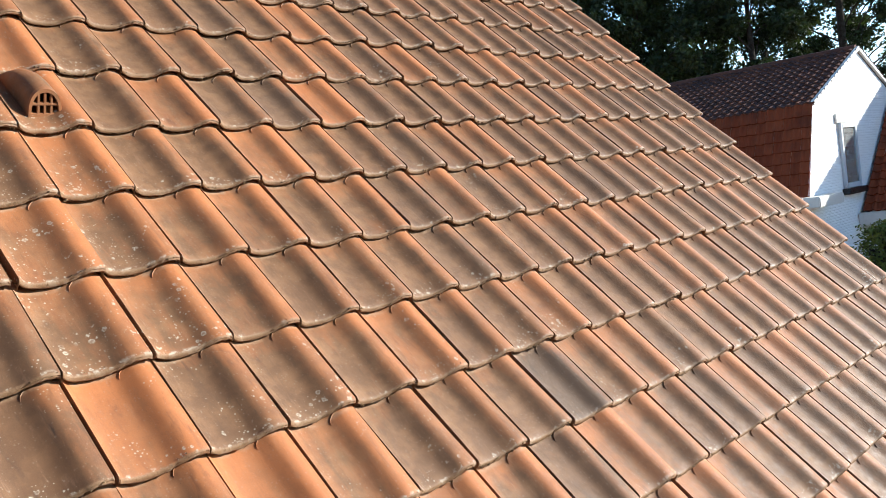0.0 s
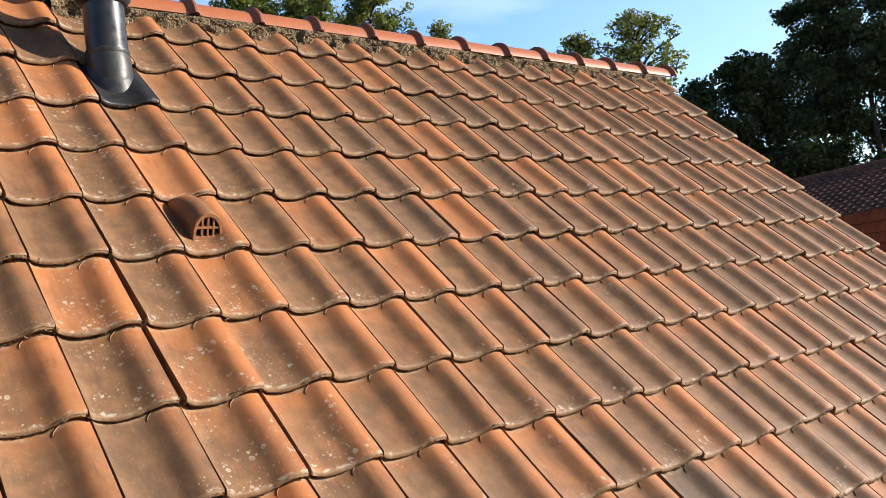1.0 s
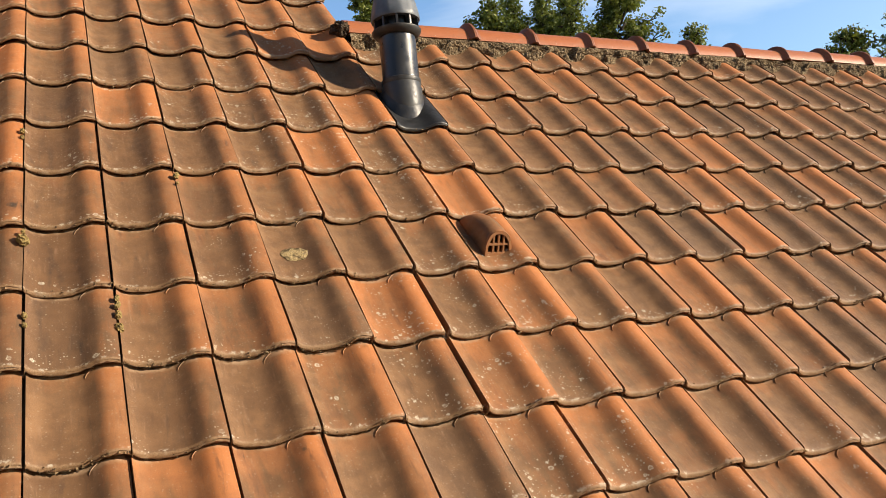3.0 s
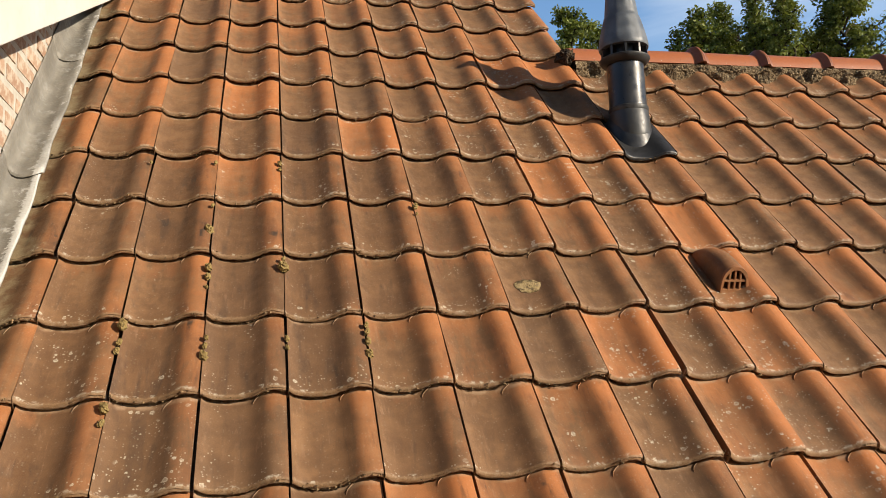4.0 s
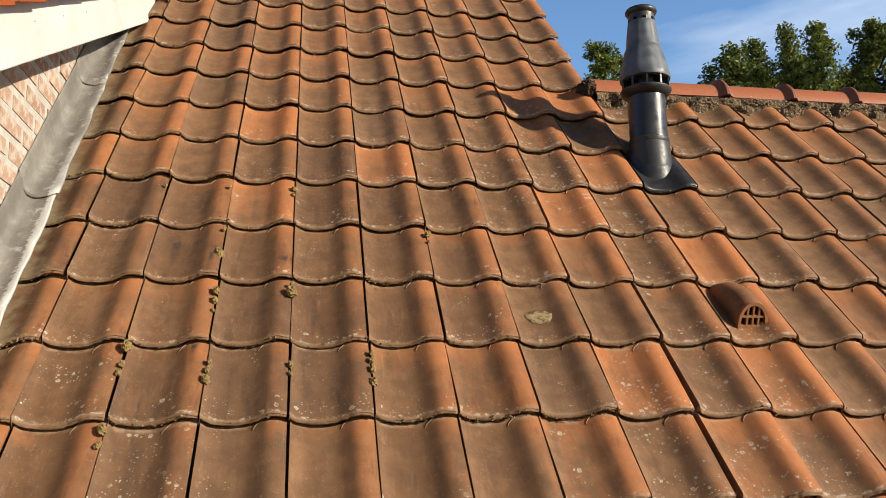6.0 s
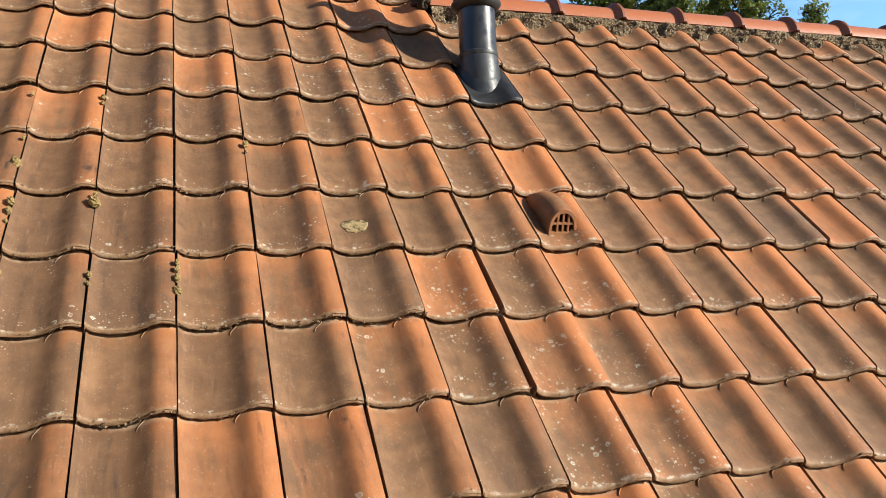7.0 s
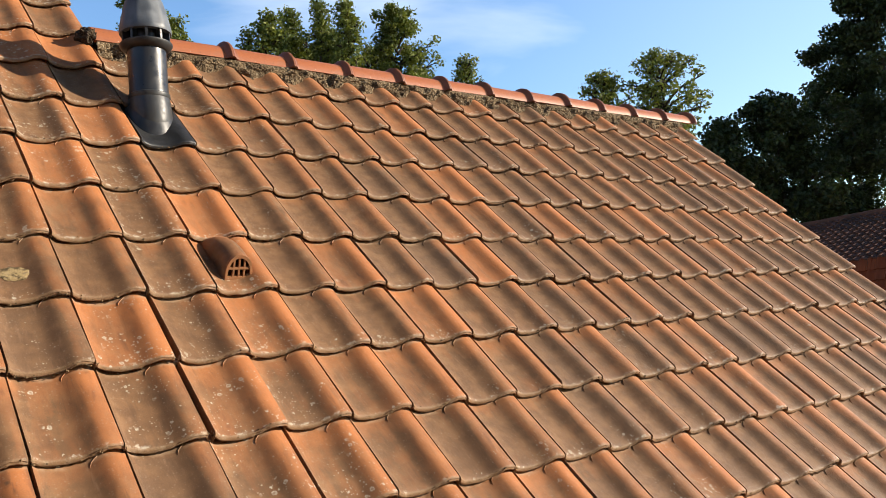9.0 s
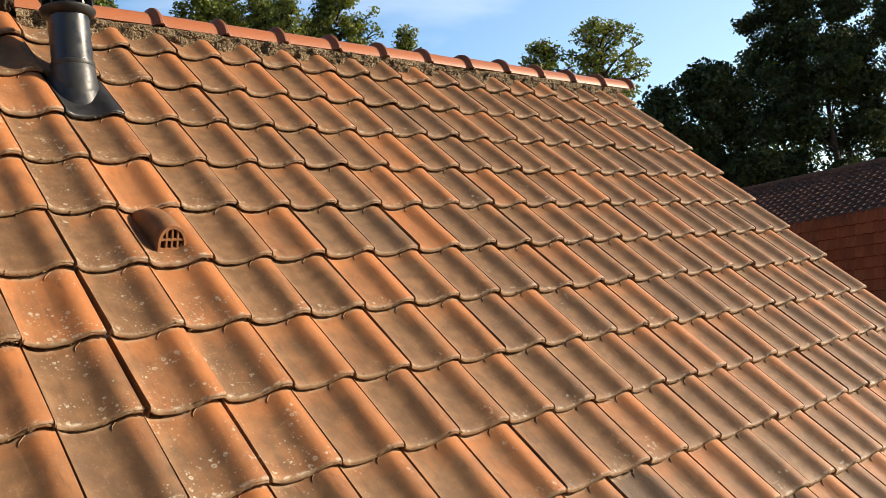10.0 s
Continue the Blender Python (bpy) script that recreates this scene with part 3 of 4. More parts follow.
def ridge_tile_mesh(seed, length=0.333):
    rng = random.Random(seed)
    prof = [(0.0, 0.0), (0.03, 0.0), (length - 0.056, -0.003), (length - 0.050, 0.006), (length - 0.045, 0.016), (length - 0.036, 0.023), (length - 0.025, 0.023), (length - 0.015, 0.015), (length - 0.008, 0.004), (length + 0.004, 0.001)]
    verts, faces, segs = [], [], 20
    for inner in (0, 1):
        for x, dr in prof:
            for k in range(segs + 1):
                a = math.pi * (0.045 + 0.91 * k / segs)
                r = RR + dr - inner * 0.014
                verts.append((x, -math.cos(a) * r, math.sin(a) * r + rng.uniform(-0.0006, 0.0006)))
    n, row = len(prof), segs + 1
    for j in range(n - 1):
        for k in range(segs):
            a = j * row + k
            faces.append((a, a + row, a + row + 1, a + 1))
            b = n * row + a
            faces.append((b, b + 1, b + row + 1, b + row))
    for j in (0, n - 1):
        for k in range(segs):
            a, b = j * row + k, n * row + j * row + k
            faces.append((a, a + 1, b + 1, b) if j == 0 else (b, b + 1, a + 1, a))
    for j in range(n - 1):
        for k in (0, segs):
            a, b = j * row + k, n * row + j * row + k
            faces.append((a, b, b + row, a + row))
    me = mesh_of("ridge_tile", verts, faces, RIDGE, True)
    me.set_sharp_from_angle(angle=radians(35))
    return me


ridges = [ridge_tile_mesh(k) for k in range(2)]
rr = random.Random(5)
for k in range(13):
    place("ridge_tile", ridges[k % 2], pose(1.02 * W + k * 0.3262, RY + rr.uniform(-0.004, 0.004), RZ + 0.004 + rr.uniform(-0.003, 0.003), 0, rr.uniform(-0.5, 0.5), rr.uniform(-0.5, 0.5)), roof_low)


def lumpy_strip(name, x0, x1, rows, nx, amp, material, seed, parent, label=""):
    """Rough bedding: a strip through rows of (y, z), broken into lumps and hollows."""
    steps = 4
    fine = [(a[0] + (b[0] - a[0]) * q / steps, a[1] + (b[1] - a[1]) * q / steps) for a, b in zip(rows, rows[1:]) for q in range(steps)] + [rows[-1]]
    verts, faces, nr = [], [], len(fine)
    for k in range(nx + 1):
        x = x0 + (x1 - x0) * k / nx
        for q, (y, z) in enumerate(fine):
            hold = min(1.0, (nr - q) / 14)
            at = Vector((x, y * 1.2, z * 1.2))
            lump = 0.55 - noise.voronoi(at * 21 + Vector((seed, 0, 0)) + noise.noise_vector(at * 60) * 0.35)[0][0]
            void = max(0.0, noise.noise(at * 15 + Vector((0, seed, 0))) - 0.10) * 2.6
            d = (lump * 0.9 + 0.5 * noise.noise(at * 11) + 0.35 * noise.noise(at * 110) - void) * amp * hold
            verts.append((x, y - d * 0.85, z + d * 0.55))
    for k in range(nx):
        for q in range(nr - 1):
            a = k * nr + q
            faces.append((a, a + nr, a + nr + 1, a + 1))
    return part(name, mesh_of(name, verts, faces, material, True), None, parent, label)


def v_point(v, n):
    p = roof_xyz(0, v, n)
    return p.y, p.z


bed = [v_point(6.22, -0.075), v_point(6.30, -0.052), v_point(6.36, -0.036), v_point(6.42, -0.024), v_point(6.47, -0.015), v_point(6.52, -0.007), (RY - 0.114, RZ - 0.022), (RY - 0.111, RZ - 0.012), (RY - 0.107, RZ - 0.002), (RY - 0.104, RZ + 0.007), (RY - 0.100, RZ + 0.015), (RY - 0.084, RZ + 0.030)]
lumpy_strip("mortar_bed", X_STEP + 0.02, X_RIGHT - 0.02, bed, 1000, 0.025, MORTAR, 3.0, roof_low, "rough crumbling grey-brown mortar under the ridge tiles")

# mortar lump where the low ridge meets the taller roof's verge
bm = bmesh.new()
bmesh.ops.create_icosphere(bm, subdivisions=4, radius=1)
for v in bm.verts:
    d = 1 + 0.35 * noise.fractal(v.co * 2.5, 0.9, 2, 4)
    v.co = Vector((v.co.x * 0.044, v.co.y * 0.046, v.co.z * 0.040)) * d
# its dark colour stands in for the shaded gap beside the ridge end
lump = part("mortar_lump", bm, MORTAR_DARK, roof_low, "broken mortar at the ridge end, coloured dark for the shaded hole")
lump.location = roof_xyz(0.93, 6.78, 0.006)

# ---------------------------------------------------------------- flue through the roof
FX, FY = 0.319, 0.950
flue = new("flue_pipe")
flue.location = (FX, FY, 0)
tagged(flue, "dark grey flue pipe with weathered cowl on black flashing tile", "flue pipe")


SLIM = 0.915


def flue_part(name, profile, material, label="", parent=None, segs=44):
    ob = part(name, lathe(name, [(r * SLIM, z) for r, z in profile], material, segs), None, parent or flue, label)
    return ob


flue_part("pipe", [(0.080, 5.10), (0.080, 5.255), (0.0835, 5.262), (0.0835, 5.272), (0.0825, 5.275), (0.0825, 5.475), (0.06, 5.475)], STEEL, "glossy dark grey pipe")
joint = flue_part("ball_joint", [(0.0, 5.066), (0.03, 5.070), (0.056, 5.086), (0.075, 5.114), (0.084, 5.150), (0.088, 5.19), (0.088, 5.225), (0.086, 5.246), (0.0885, 5.250), (0.0885, 5.264), (0.083, 5.268)], JOINTGREY, "dark grey rounded pipe socket")
for v in joint.data.vertices:
    v.co.y -= 0.020 * max(0.0, (5.25 - v.co.z) / 0.18)
flue_part("lower_ring", [(0.084, 5.446), (0.092, 5.448), (0.104, 5.458), (0.1115, 5.468), (0.1120, 5.474), (0.109, 5.477), (0.085, 5.484), (0.084, 5.446)], COLLAR)
flue_part("core", [(0.070, 5.47), (0.070, 5.53)], COLLAR)
for k in range(10):
    a = 2 * math.pi * k / 10
    fin = part("fin", box_bm((0.064, -0.005, 5.474), (0.095, 0.005, 5.524), 0.001), COLLAR, flue)
    fin.rotation_euler = (0, 0, a)
def fluted(ob, z0, z1, n, depth):
    """Shallow upright flutes round a turned part."""
    for v in ob.data.vertices:
        if z0 < v.co.z < z1:
            v.co.xy *= 1 - depth * (0.5 - 0.5 * math.cos(n * math.atan2(v.co.y, v.co.x)))


cowl = flue_part("cowl", [(0.088, 5.516), (0.109, 5.518), (0.1115, 5.526), (0.1100, 5.540), (0.1055, 5.562), (0.0985, 5.590), (0.0905, 5.620), (0.0840, 5.642), (0.0805, 5.652), (0.0765, 5.657), (0.0755, 5.664), (0.0725, 5.690),
                          (0.0690, 5.720), (0.0650, 5.748), (0.0620, 5.766), (0.0600, 5.772), (0.04, 5.772)], COWL, "weathered grey plastic cowl with pale streaks", segs=88)
fluted(cowl, 5.530, 5.65, 11, 0.020)
fluted(cowl, 5.67, 5.75, 11, 0.025)
for k in range(9):
    a = 2 * math.pi * k / 9
    rib = part("rib", box_bm((0.045, -0.012, 5.770), (0.0545, 0.012, 5.786), 0.001), COLLAR, cowl)
    rib.rotation_euler = (0, 0, a)
flue_part("inner_tube", [(0.054, 5.782), (0.0585, 5.784), (0.0585, 5.804), (0.050, 5.806)], COLLAR)
flue_part("cap", [(0.0, 5.802), (0.056, 5.802), (0.066, 5.808), (0.0705, 5.815), (0.0705, 5.822), (0.067, 5.828), (0.03, 5.832), (0.0, 5.833)], COLLAR, "flat dark cap")
flash = part("flashing_tile", tile_mesh(40, RUBBER, ticks=False), None, flue, "black rubber flashing tile")
flash.matrix_basis = Matrix.Translation((-FX, -FY, 0)) @ ROOF @ pose(1 * W, 4 * G, 0.002)
# sleeve between the tile and the pipe
verts, faces = [], []
for q, (f, rad) in enumerate(((0.0, 0.096), (0.35, 0.085), (0.7, 0.079), (1.0, 0.077))):
    for k in range(32):
        a = 2 * math.pi * k / 32
        x, y = rad * math.cos(a), rad * math.sin(a)
        low = Z0 + (FY + y) * TAN - 0.045
        verts.append((x, y, low + f * (5.25 - low) if low < 5.25 else low + 0.02 * f))
for q in range(3):
    for k in range(32):
        faces.append((q * 32 + k, q * 32 + (k + 1) % 32, (q + 1) * 32 + (k + 1) % 32, (q + 1) * 32 + k))
part("sleeve", mesh_of("sleeve", verts, faces, RUBBER, True), None, flue)

# ---------------------------------------------------------------- vent tile
vent = new("vent_tile")
vent.matrix_basis = ROOF @ pose(1 * W, 1 * G, 0.003)
tagged(vent, "orange clay vent tile with a hooded grille, set among pantiles", "vent tile")
body = part("tile_body", tile_mesh(50, CLAY), None, vent)
body.color = (0.62, 1.1, 0.37, 0.3)
FACE = 0.036
HC, HW, HH, HF = 0.475 * W, 0.048, 0.082, 0.062      # hood: middle, half width, height, front


def arch(k, n, w, h):
    a = math.pi * k / n
    return -math.cos(a) * w, math.sin(a) ** 0.62 * h


verts, faces, n = [], [], 18
stations = [(HF, 1.0, 1.0), (HF + 0.004, 1.04, 1.03), (HF + 0.03, 1.04, 1.03), (HF + 0.08, 1.06, 0.97), (HF + 0.13, 1.08, 0.84), (HF + 0.175, 1.10, 0.64), (HF + 0.205, 1.10, 0.42)]
for shell in (0.0, 0.009):
    for y, fw, fh in stations:
        for k in range(n + 1):
            x, z = arch(k, n, HW * fw - shell, HH * fh - shell)
            verts.append((HC + x, y + FACE * (z / HH), -0.030 - STEP * y / G + z))
ns, row = len(stations), n + 1
for j in range(ns - 1):
    for k in range(n):
        a, b = j * row + k, ns * row + j * row + k
        faces.append((a, a + 1, a + row + 1, a + row))
        faces.append((b + 1, b, b + row, b + row + 1))
for k in range(n):
    faces.append((k + 1, k, ns * row + k, ns * row + k + 1))
hood = part("hood", mesh_of("hood", verts, faces, CLAY, True), None, vent)
hood.color = (0.58, 0.2, 0.81, 0.35)
def add_box(bm, lo, hi):
    made = bmesh.ops.create_cube(bm, size=1)["verts"]
    for v in made:
        v.co = Vector([lo[q] + (v.co[q] + 0.5) * (hi[q] - lo[q]) for q in range(3)])


def arch_half(z):
    """Half width of the hood's mouth at a height over its foot."""
    return HW * math.sqrt(max(1 - min(max(z, 0) / HH, 1) ** 3.2, 0))


def leaned(bm):
    for v in bm.verts:
        v.co.y += FACE * (v.co.z + 0.032) / HH
    return bm


def grille_piece(name, bm, seed):
    ob = part(name, leaned(bm), CLAY, vent)
    ob.color = (0.66, 0.1, seed, 0.15)


rim = [arch(k, 24, HW, HH) for k in range(25)] + [arch(24 - k, 24, HW - 0.008, HH - 0.010) for k in range(25)]
bm = bmesh.new()
for y in (HF - 0.004, HF + 0.008):
    for x, z in rim:
        bm.verts.new((HC + x, y, -0.032 + z))
bm.verts.ensure_lookup_table()
for k in range(24):
    a, b, c, d = k, k + 1, 48 - k, 49 - k
    for f in ((a, b, c, d), (a + 50, d + 50, c + 50, b + 50), (a, a + 50, b + 50, b), (d, c, c + 50, d + 50)):
        bm.faces.new([bm.verts[q] for q in f])
bmesh.ops.recalc_face_normals(bm, faces=bm.faces)
grille_piece("grille_frame", bm, 0.2)
for k, x in enumerate((-0.0185, 0.0, 0.0185)):
    top = HH * (1 - (abs(x) / HW) ** 2) ** 0.31 - 0.008
    grille_piece("grille_bar", box_bm((HC + x - 0.0036, HF - 0.001, -0.030), (HC + x + 0.0036, HF + 0.008, -0.032 + top), 0.0008), 0.3 + 0.1 * k)
for k, (z0, z1) in enumerate(((0.0, 0.014), (0.036, 0.042))):
    half = arch_half(z1) - 0.004
    grille_piece("grille_bar", box_bm((HC - half, HF - 0.002, -0.032 + z0), (HC + half, HF + 0.0085, -0.032 + z1), 0.0008), 0.6 + 0.1 * k)

# ---------------------------------------------------------------- dormer beside the taller roof
XW = -9.0 * W                       # face of the cheek wall
RAKE = 0.546                        # slope of the dormer roof
Y_FRONT = -1.0


def rake_z(y):
    return 4.948 + RAKE * (y + 0.233)


Y_END = (rake_z(0) - Z0) / (TAN - RAKE)
dormer = new("dormer")
dormer.location = (XW, Y_FRONT, Z0 + Y_FRONT * TAN)
tagged(dormer, "brick-cheeked dormer with white verge board and orange tiles", "dormer")
DM = Matrix.Translation(-Vector(dormer.location))


def dormer_part(name, bm, material, label="", parent=None):
    ob = part(name, bm, material, parent or dormer, label)
    if not parent:
        ob.matrix_basis = DM
    return ob


cheek = dormer_part("cheek_wall", prism_bm([(XW - 0.006, Y_FRONT, Z0 + Y_FRONT * TAN - 0.3), (XW - 0.006, Y_FRONT, rake_z(Y_FRONT) + 0.10), (XW - 0.006, Y_END + 0.1, rake_z(Y_END + 0.1) + 0.06), (XW - 0.006, Y_END + 0.15, Z0 + Y_END * TAN - 0.3)], (-0.10, 0, 0)), JOINT, "pale mortar joints between buff-orange bricks")
XB = XW + 0.145
dormer_part("verge_board", prism_bm([(XB, Y_FRONT - 0.1, rake_z(Y_FRONT - 0.1)), (XB, 2.10, rake_z(2.10)), (XB, 2.24, rake_z(2.24) + 0.24), (XB, Y_FRONT - 0.1, rake_z(Y_FRONT - 0.1) + 0.24)], (-0.022, 0, 0), 0.003), WHITE, "white painted verge board")
dormer_part("soffit", prism_bm([(XB - 0.023, Y_FRONT - 0.1, rake_z(Y_FRONT - 0.1) + 0.012), (XB - 0.023, 1.80, rake_z(1.80) + 0.012), (XB - 0.023, 1.80, rake_z(1.80) + 0.030), (XB - 0.023, Y_FRONT - 0.1, rake_z(Y_FRONT - 0.1) + 0.030)], (-0.12, 0, 0)), WHITE, "white soffit strip")
dormer_part("roof_deck", prism_bm([(XB - 0.03, Y_FRONT - 0.1, rake_z(Y_FRONT - 0.1) + 0.15), (XB - 0.03, 2.6, rake_z(2.6) + 0.15), (XB - 0.03, 2.6, rake_z(2.6) + 0.19), (XB - 0.03, Y_FRONT - 0.1, rake_z(Y_FRONT - 0.1) + 0.19)], (-2.5, 0, 0)), DARKWOOD)
nail = lathe("nail_head", [(0.0, 0.0), (0.0020, 0.0), (0.0020, 0.0010), (0.0, 0.0014)], COLLAR, 10)
for k in range(9):
    y = Y_FRONT + 0.12 + k * 0.26
    ob = dormer_part("nail_head", nail, None)
    ob.matrix_basis = DM @ pose(XB + 0.0005, y, rake_z(y) + 0.118, 0, 90, 0)
# verge tiles with hanging flaps
ANG = math.degrees(math.atan(RAKE))
flap_bm = bmesh.new()
add_box(flap_bm, (-0.014, -0.012, -0.095), (0.0, 0.262, 0.030))
add_box(flap_bm, (-0.23, -0.012, 0.016), (-0.0005, 0.282, 0.030))
for v in flap_bm.verts:
    v.co.z += 0.007 * (1 - (v.co.y + 0.012) / 0.247)
bmesh.ops.bevel(flap_bm, geom=flap_bm.edges[:], offset=0.003, segments=1, affect="EDGES")
flap_me = bpy.data.meshes.new("verge_tile")
flap_bm.to_mesh(flap_me)
flap_bm.free()
flap_me.materials.append(VERGE)
dl = math.hypot(1, RAKE)
for k in range(14):
    y = Y_FRONT - 0.12 + k * 0.272 / dl
    ob = dormer_part("verge_tile", flap_me, None)
    ob.matrix_basis = DM @ pose(XB + 0.045, y, rake_z(y) + 0.290, ANG + rr.uniform(-1.0, 1.0), 0, rr.uniform(-0.8, 0.8))
    ob.color = (0.95, 0.1, rr.random(), rr.uniform(0.0, 0.4))
# small white flashing at the top end of the verge board
dormer_part("end_flashing", prism_bm([roof_xyz(-8.25, 9.80, 0.012), roof_xyz(-8.05, 9.66, 0.014), roof_xyz(-7.84, 9.60, 0.016), roof_xyz(-7.86, 10.6, 0.022), roof_xyz(-8.15, 10.6, 0.030)], (0, -0.004, 0.005)), WHITE, "white sheet-metal end flashing")

# lead flashing along the cheek
flashing = new("lead_flashing")
flashing.location = roof_xyz(-8.9, -3)
tagged(flashing, "weathered grey lead flashing between brick cheek and roof tiles", "lead flashing")
FM = Matrix.Translation(-Vector(flashing.location))
for k, (v0, v1) in enumerate(((-3.0, -0.1), (-0.3, 3.55), (3.40, 6.45), (6.30, 9.6))):
    verts, faces = [], []
    cross = [(-9.0, 0.094), (-8.985, 0.090), (-8.975, 0.060), (-8.965, 0.030), (-8.93, 0.012), (-8.86, 0.004), (-8.78, 0.002), (-8.70, 0.004), (-8.62, 0.010), (-8.55, 0.014), (-8.53, 0.012), (-8.53, 0.004)]
    ny = 64
    for q in range(ny + 1):
        v = v0 + (v1 - v0) * q / ny
        lift = 0.006 * (1 - q / ny)
        for c, (u, h) in enumerate(cross):
            d = noise.fractal(Vector((u * 3.1, v * 1.3, k * 7.0)), 0.9, 2, 3)
            bow = 0.10 * math.sin(math.pi * c / (len(cross) - 1)) if q == 0 else 0
            verts.append(FM @ roof_xyz(u + (0.035 * noise.noise(Vector((v * 2.2, k, 0.5))) if c > 7 else 0), v - bow, h + lift + d * 0.005 * (0.3 if c < 2 else 1) + (0.005 * math.exp(-(((v + 0.12 * noise.noise(Vector((u * 9, v, 2)))) % 1 - 0.45) / 0.09) ** 2) if 2 < c < 10 else 0)))
    nc = len(cross)
    for q in range(ny):
        for c in range(nc - 1):
            a = q * nc + c
            faces.append((a, a + 1, a + nc + 1, a + nc))
    me = mesh_of("lead_sheet", verts, faces, LEAD, True)
    sheet = part("lead_sheet", me, None, flashing)
    mod = sheet.modifiers.new("thick", "SOLIDIFY")
    mod.thickness, mod.offset = 0.0025, -1

# ---------------------------------------------------------------- moss and lichen on the roof
mo = random.Random(9)


def moss_mesh(seed):
    bm = bmesh.new()
    bmesh.ops.create_icosphere(bm, subdivisions=3, radius=1)
    for v in bm.verts:
        v.co *= 1 + 0.45 * noise.fractal(v.co * 1.8 + Vector((seed, 0, 0)), 0.8, 2, 4)
    me = bpy.data.meshes.new("moss_clump")
    bm.to_mesh(me)
    bm.free()
    me.materials.append(MOSS)
    return me


MOSSES = [moss_mesh(k * 3.7) for k in range(4)]
for u, v, size in ((-7.0, 0.90, 15), (-7.0, 0.66, 8), (-7.01, 0.55, 9), (-6.0, 0.45, 13), (-5.99, 0.58, 8), (-5.98, 0.69, 7), (-5.0, 0.64, 8), (-5.0, 0.52, 7), (-3.99, 0.80, 8), (-3.99, 0.70, 9),
                   (-3.99, 0.57, 10), (-3.99, 0.40, 12), (-6.06, 2.37, 17), (-6.02, 1.73, 12), (-6.02, 1.58, 10), (-6.03, 1.42, 6), (-5.02, 1.71, 16), (-5.02, 1.85, 7), (-6.03, 2.83, 7), (-5.04, 3.71, 9), (-5.04, 3.58, 7),
                   (-2.99, 2.80, 11), (-2.99, 2.65, 5), (-7.03, -0.13, 13), (-7.03, -0.30, 9), (-7.02, 3.72, 6), (-6.04, 3.72, 7)):
    ob = place("moss_clump", MOSSES[mo.randrange(4)], ROOF @ pose(u * W + 0.001, v * G, -0.005, 0, 0, mo.uniform(-25, 25)) @ Matrix.Diagonal((size * 0.00078, size * 0.00128, size * 0.00080, 1)))
    tagged(ob, "olive-brown moss cushion in the joint between roof tiles", "moss", "moss on the roof")
ring = []
for k in range(48):
    a = 2 * math.pi * k / 48
    d = 1 + 0.22 * noise.noise(Vector((math.cos(a) * 2, math.sin(a) * 2, 4)))
    ring.append((math.cos(a) * d, math.sin(a) * d))
verts = [(0.40 * W, 0.43 * G, surface_z(0.40, 0.43 * G) + 0.003)]
for f, h in ((0.5, 0.003), (0.92, 0.0025), (1.0, 0.0002)):
    for x, y in ring:
        px, py = 0.40 * W + x * 0.041 * f, 0.43 * G + y * 0.036 * f
        verts.append((px, py, surface_z(px / W, py) + h + 0.001 * noise.noise(Vector((px * 200, py * 200, 1)))))
faces = [(0, 1 + k, 1 + (k + 1) % 48) for k in range(48)]
for q in range(2):
    faces += [(1 + q * 48 + k, 1 + (q + 1) * 48 + k, 1 + (q + 1) * 48 + (k + 1) % 48, 1 + q * 48 + (k + 1) % 48) for k in range(48)]
lich = part("lichen_patch", mesh_of("lichen_patch", verts, faces, LICHEN, True), None, None)
lich.matrix_basis = ROOF @ pose(-2 * W, 1 * G, 0.0015)
tagged(lich, "round ochre lichen patch on a brown roof tile", "lichen")

# ---------------------------------------------------------------- neighbouring house
NX, NY, NZ = -0.769, -2.303, 4.036
YG = NY + 4.4
APEX = (NX + 14.15, NZ + 1.60)
BRK = (NX + 12.10, NZ + 0.76)
LOW = (NX + 11.62, NZ - 0.46)
BRK_R, LOW_R = (2 * APEX[0] - BRK[0], BRK[1]), (2 * APEX[0] - LOW[0], LOW[1])
Y_BACK = YG + 8.5
neigh = new("neighbour_house")
FAR = 1.7                                           # how much farther and larger than its drawing
neigh.location = (NX + FAR * (APEX[0] - NX), NY + FAR * (YG - NY), NZ - FAR * NZ)
neigh.scale = (FAR, FAR, FAR)
tagged(neigh, "white-painted gable house with brown and red tiled mansard roof", "house")
NM = Matrix.Translation((-APEX[0], -YG, 0))


def neigh_part(name, bm, material, label="", parent=None):
    ob = part(name, bm, material, parent or neigh, label)
    if not parent:
        ob.matrix_basis = NM
    return ob


wall_bm = prism_bm([(LOW[0] + 0.12, YG, 0), (LOW[0] + 0.12, YG, LOW[1]), (BRK[0] + 0.06, YG, BRK[1] - 0.02), (APEX[0], YG, APEX[1] - 0.04), (BRK_R[0] - 0.06, YG, BRK[1] - 0.02), (LOW_R[0] - 0.12, YG, LOW[1]), (LOW_R[0] - 0.12, YG, 0)], (0, 8.4, 0))
gable = neigh_part("gable_wall", wall_bm, WHITEWALL, "white-painted brick gable")


